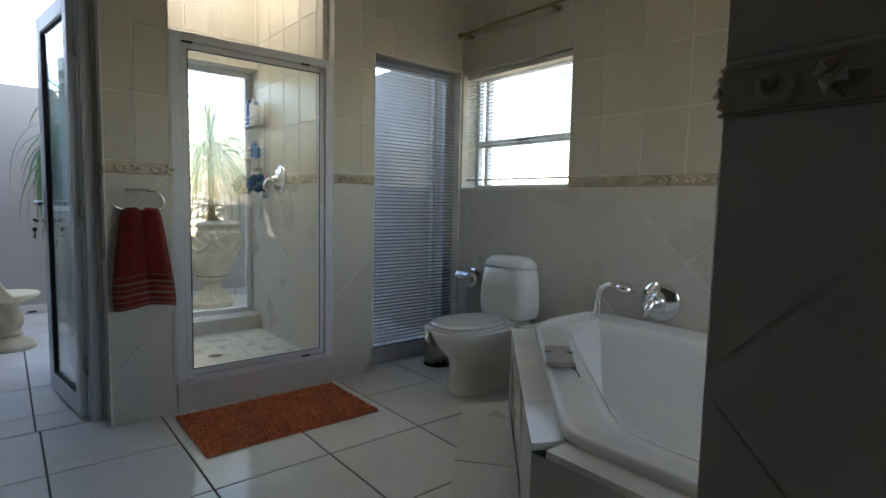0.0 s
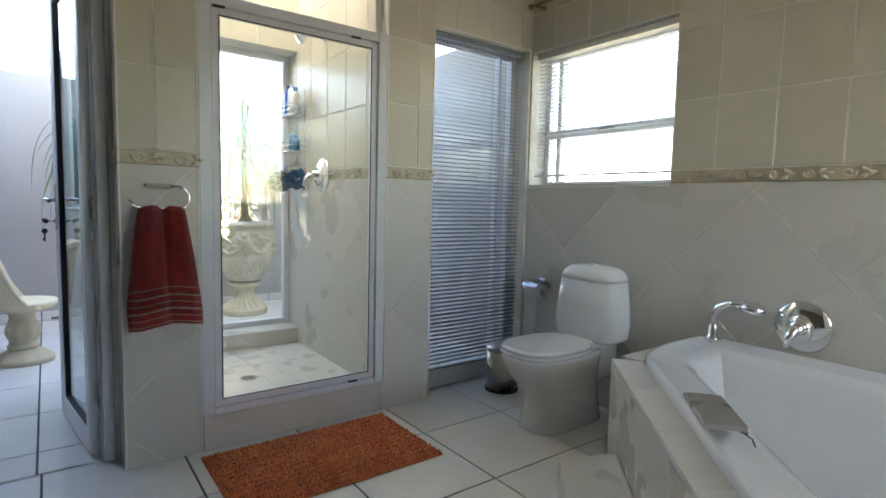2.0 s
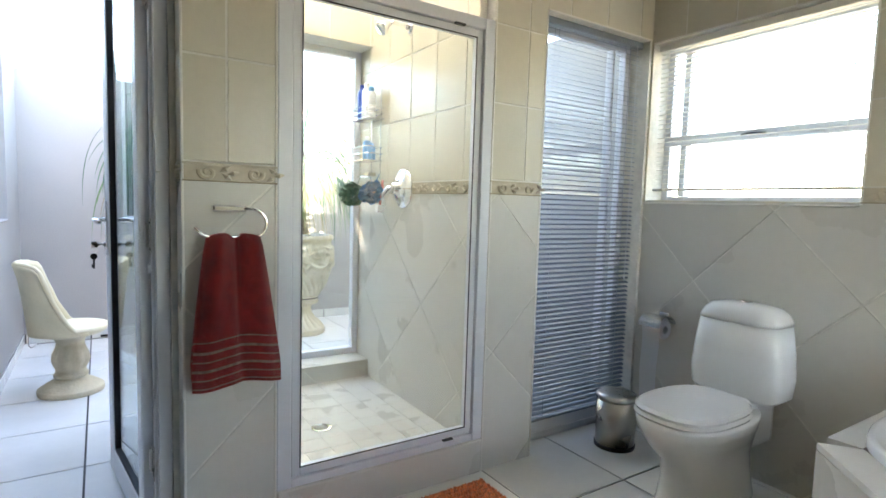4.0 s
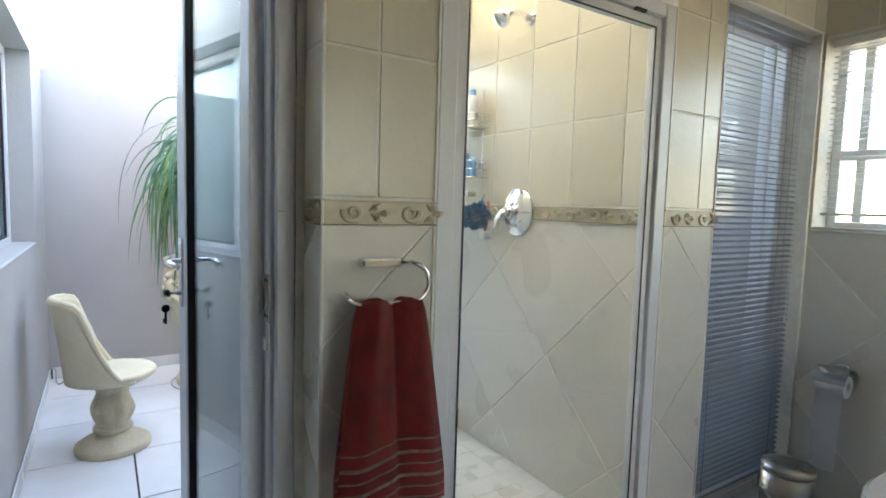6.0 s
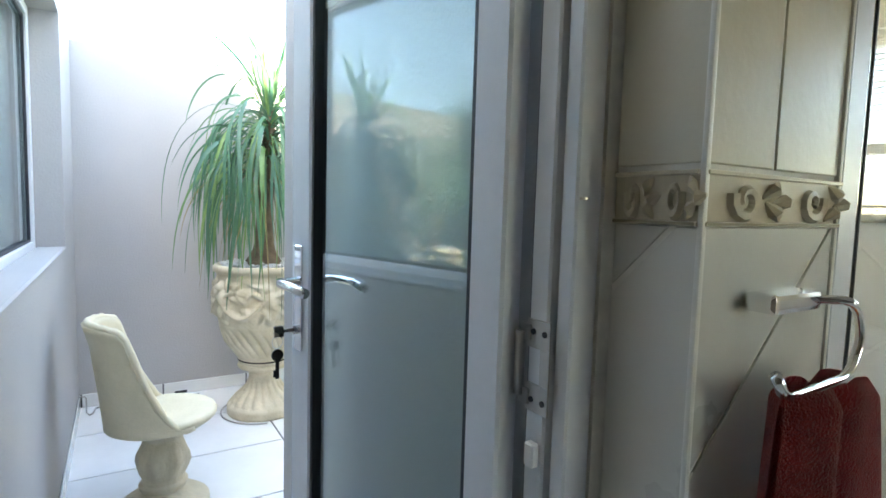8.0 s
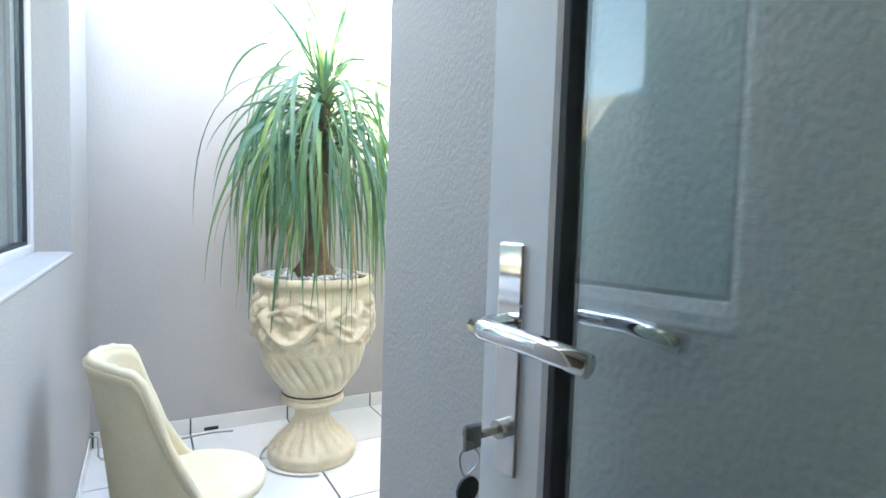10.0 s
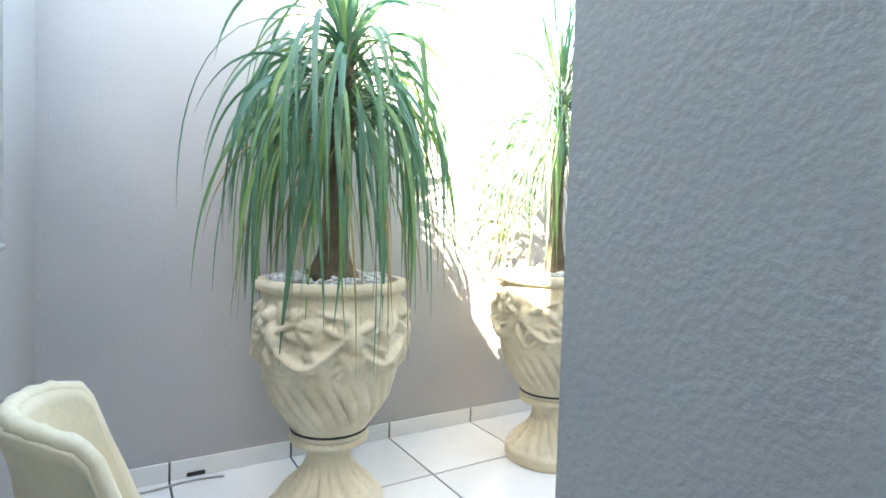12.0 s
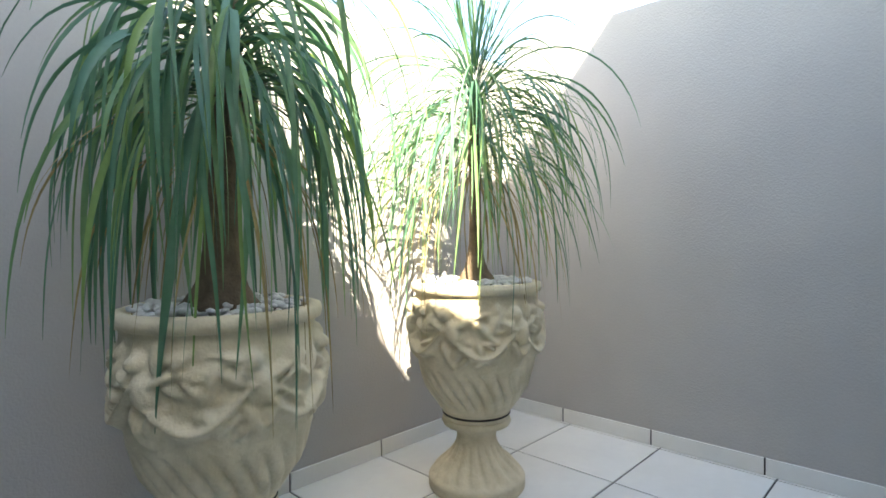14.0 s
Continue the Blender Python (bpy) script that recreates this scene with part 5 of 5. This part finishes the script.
lay_tiles(floor, (0, 0, -0.004), (1, 0, 0), (0, 1, 0), (0, 0, 1), [(-0.6, XE, -2.05, 3.36)], 0.487, 0.505, 0.341, 2.342, M_FLOOR, "floor_tile", gap=0.008, thick=0.004)
lay_tiles(floor, (0, 0, -0.004), (1, 0, 0), (0, 1, 0), (0, 0, 1), [(XL, XR, 3.367, YF)], 0.492, 0.502, 0.326, 4.59, M_FLOOR, "floor_tile", gap=0.008, thick=0.004)
lay_tiles(wall_shower, (0, 0, SFL), (1, 0, 0), (0, 1, 0), (0, 0, 1), [(SX0 + 0.005, SX1 - 0.005, YN + 0.16, YB - 0.004)], 0.11, 0.11, 0.88, 3.4, M_TILE_LOW, "floor_tile", gap=0.0016, thick=0.002)

UPV = 0.322


def clad(parent, O, U, N, low, border, up, uoff, dcentre, vtop):
    lay_tiles(parent, O, U, (0, 0, 1), N, low, 0.485, 0.485, dcentre[0], dcentre[1], M_TILE_LOW, "tile", gap=0.007, diagonal=True)
    lay_tiles(parent, O, U, (0, 0, 1), N, up, 0.244, UPV, uoff, B1 + 0.002, M_TILE_UP, "tile", gap=0.007)
    for a, b in border:
        border_run(parent, O, U, N, a, b)


def border_mesh():
    """A scroll of leaves in relief, 0.25 long, local u along x and out along -y."""
    bm = bmesh.new()
    h = B1 - B0

    def curl(cx, cz, r, a0, turns, flip):
        pts, rad = [], []
        for i in range(15):
            t = i / 14
            a = a0 + flip * t * turns * 2 * math.pi
            q = r * (1 - 0.72 * t)
            pts.append((cx + q * math.cos(a), -0.004, cz + q * math.sin(a)))
            rad.append(0.0078 * (1 - 0.4 * t))
        tube(bm, pts, 0.004, 6, rad)
    for k, fl in ((0, 1), (1, -1)):
        x = -0.0625 + 0.125 * k
        curl(x, 0.0, h * 0.36, math.pi * (0.9 if fl > 0 else 0.1), 1.15, fl)
        for da, dx, dz in ((0.6, 0.045, 0.012), (-0.7, 0.05, -0.012), (0.2, 0.066, 0.0)):
            tube(bm, [(x + dx - 0.016 * math.cos(da), -0.003, dz * fl - 0.016 * math.sin(da)), (x + dx, -0.007, dz * fl), (x + dx + 0.016 * math.cos(da), -0.003, dz * fl + 0.016 * math.sin(da))], 0.004, 6, [0.002, 0.0088, 0.002])
    box(bm, (-0.1245, -0.0075, h / 2 - 0.006), (0.1245, 0.0, h / 2 - 0.001), 0.001)
    box(bm, (-0.1245, -0.0075, -h / 2 + 0.001), (0.1245, 0.0, -h / 2 + 0.006), 0.001)
    r = box(bm, (-0.1245, -0.003, -h / 2 + 0.0055), (0.1245, 0.0, h / 2 - 0.0055))
    bm.faces.ensure_lookup_table()
    for f in bm.faces[-6:]:
        f.material_index = 1
    return bm


BORDER = bpy.data.meshes.new("border_tile")
_b = border_mesh()
bmesh.ops.recalc_face_normals(_b, faces=_b.faces)
_b.to_mesh(BORDER)
_b.free()
BORDER.materials.append(M_BORDER)
BORDER.materials.append(M_BORDER_SHADED)


def border_run(parent, O, U, N, a, b):
    n = max(1, round((b - a) / 0.25))
    step = (b - a) / n
    U, N = Vector(U), Vector(N)
    rz = math.atan2(U.y, U.x)
    if Vector((-math.sin(rz), math.cos(rz), 0)).dot(N) > 0:
        rz += math.pi
    for i in range(n):
        o = new("border_tile", BORDER)
        o.parent = parent
        p = Vector(O) + U * (a + step * (i + 0.5))
        o.matrix_basis = Matrix.Translation((p.x, p.y, (B0 + B1) / 2)) @ Matrix.Rotation(rz, 4, "Z") @ Matrix.Diagonal((step / 0.25, 1, 1, 1))


# window wall
clad(wall_east, (XE, 0, 0), (0, 1, 0), (-1, 0, 0),
     [(-0.6, YN, 0.0, B0)], [(-0.6, WY0)], [(-0.6, WY0, B1, CEIL), (WY0, WY1, WZ1, CEIL), (WY1, YN, B0, CEIL)], 1.566, (2.907 + 0.343, 0.835), CEIL)
# shower wall and piers
clad(wall_north, (0, YN, 0), (1, 0, 0), (0, -1, 0),
     [(PX, SX0, 0, B0)], [(PX, SX0)], [(PX, SX0, B1, CEIL)], 0.742, (0.898, 0.885), CEIL)
clad(wall_north, (0, YN, 0), (1, 0, 0), (0, -1, 0),
     [(SW1, TX0, 0, B0)], [(SW1, TX0)], [(SW1, TX0, B1, CEIL), (TX0, XE, TZ1, CEIL)], 0.755, (1.83, 0.873), CEIL)
# reveal of the door opening on the pier
clad(wall_north, (PX, 0, 0), (0, 1, 0), (-1, 0, 0), [(YN, YN + 0.106, 0, B0)], [(YN, YN + 0.106)], [(YN, YN + 0.106, B1, 2.09)], YN - 0.1, (YN + 0.3, 0.6), CEIL)
# shower inside
clad(wall_shower, (SX1, 0, 0), (0, 1, 0), (-1, 0, 0), [(YN + 0.06, YB, SFL + 0.004, B0)], [(YN + 0.06, YB)], [(YN + 0.06, YB, B1, STOP)], 3.603, (4.038, 0.66), STOP)
clad(wall_shower, (SX0, 0, 0), (0, 1, 0), (1, 0, 0), [(YN + 0.06, YB, SFL + 0.004, B0)], [(YN + 0.06, YB)], [(YN + 0.06, YB, B1, STOP)], 3.603, (4.038, 0.66), STOP)
clad(wall_shower, (0, YB, 0), (1, 0, 0), (0, -1, 0), [(SX0, 1.0, SFL + 0.004, B0), (1.0, SX1, SFL + 0.004, SZ0)], [(SX0, 1.0)],
     [(SX0, 1.0, B1, STOP), (1.0, SX1, SZ1, STOP)], 1.0, (1.3, 0.6), STOP)
clad(wall_shower, (SX1, 0, 0), (0, 1, 0), (-1, 0, 0), [(YB, YS - 0.105, SZ0 + 0.01, B0)], [], [(YB, YS - 0.105, B0, SZ1)], 3.603, (4.038, 0.66), STOP)
# partition
clad(wall_partition, (0.904, 0, 0), (0, 1, 0), (-1, 0, 0), [(-0.6, 0.583, 0, B0)], [(-0.6, 0.583)], [(-0.6, 0.583, B1, CEIL)], 0.1, (0.25, 0.9), CEIL)
clad(wall_partition, (0, 0.583, 0), (1, 0, 0), (0, 1, 0), [(0.904, 1.05, 0, B0)], [(0.904, 1.05)], [(0.904, 1.05, B1, CEIL)], 0.9, (0.97, 0.9), CEIL)
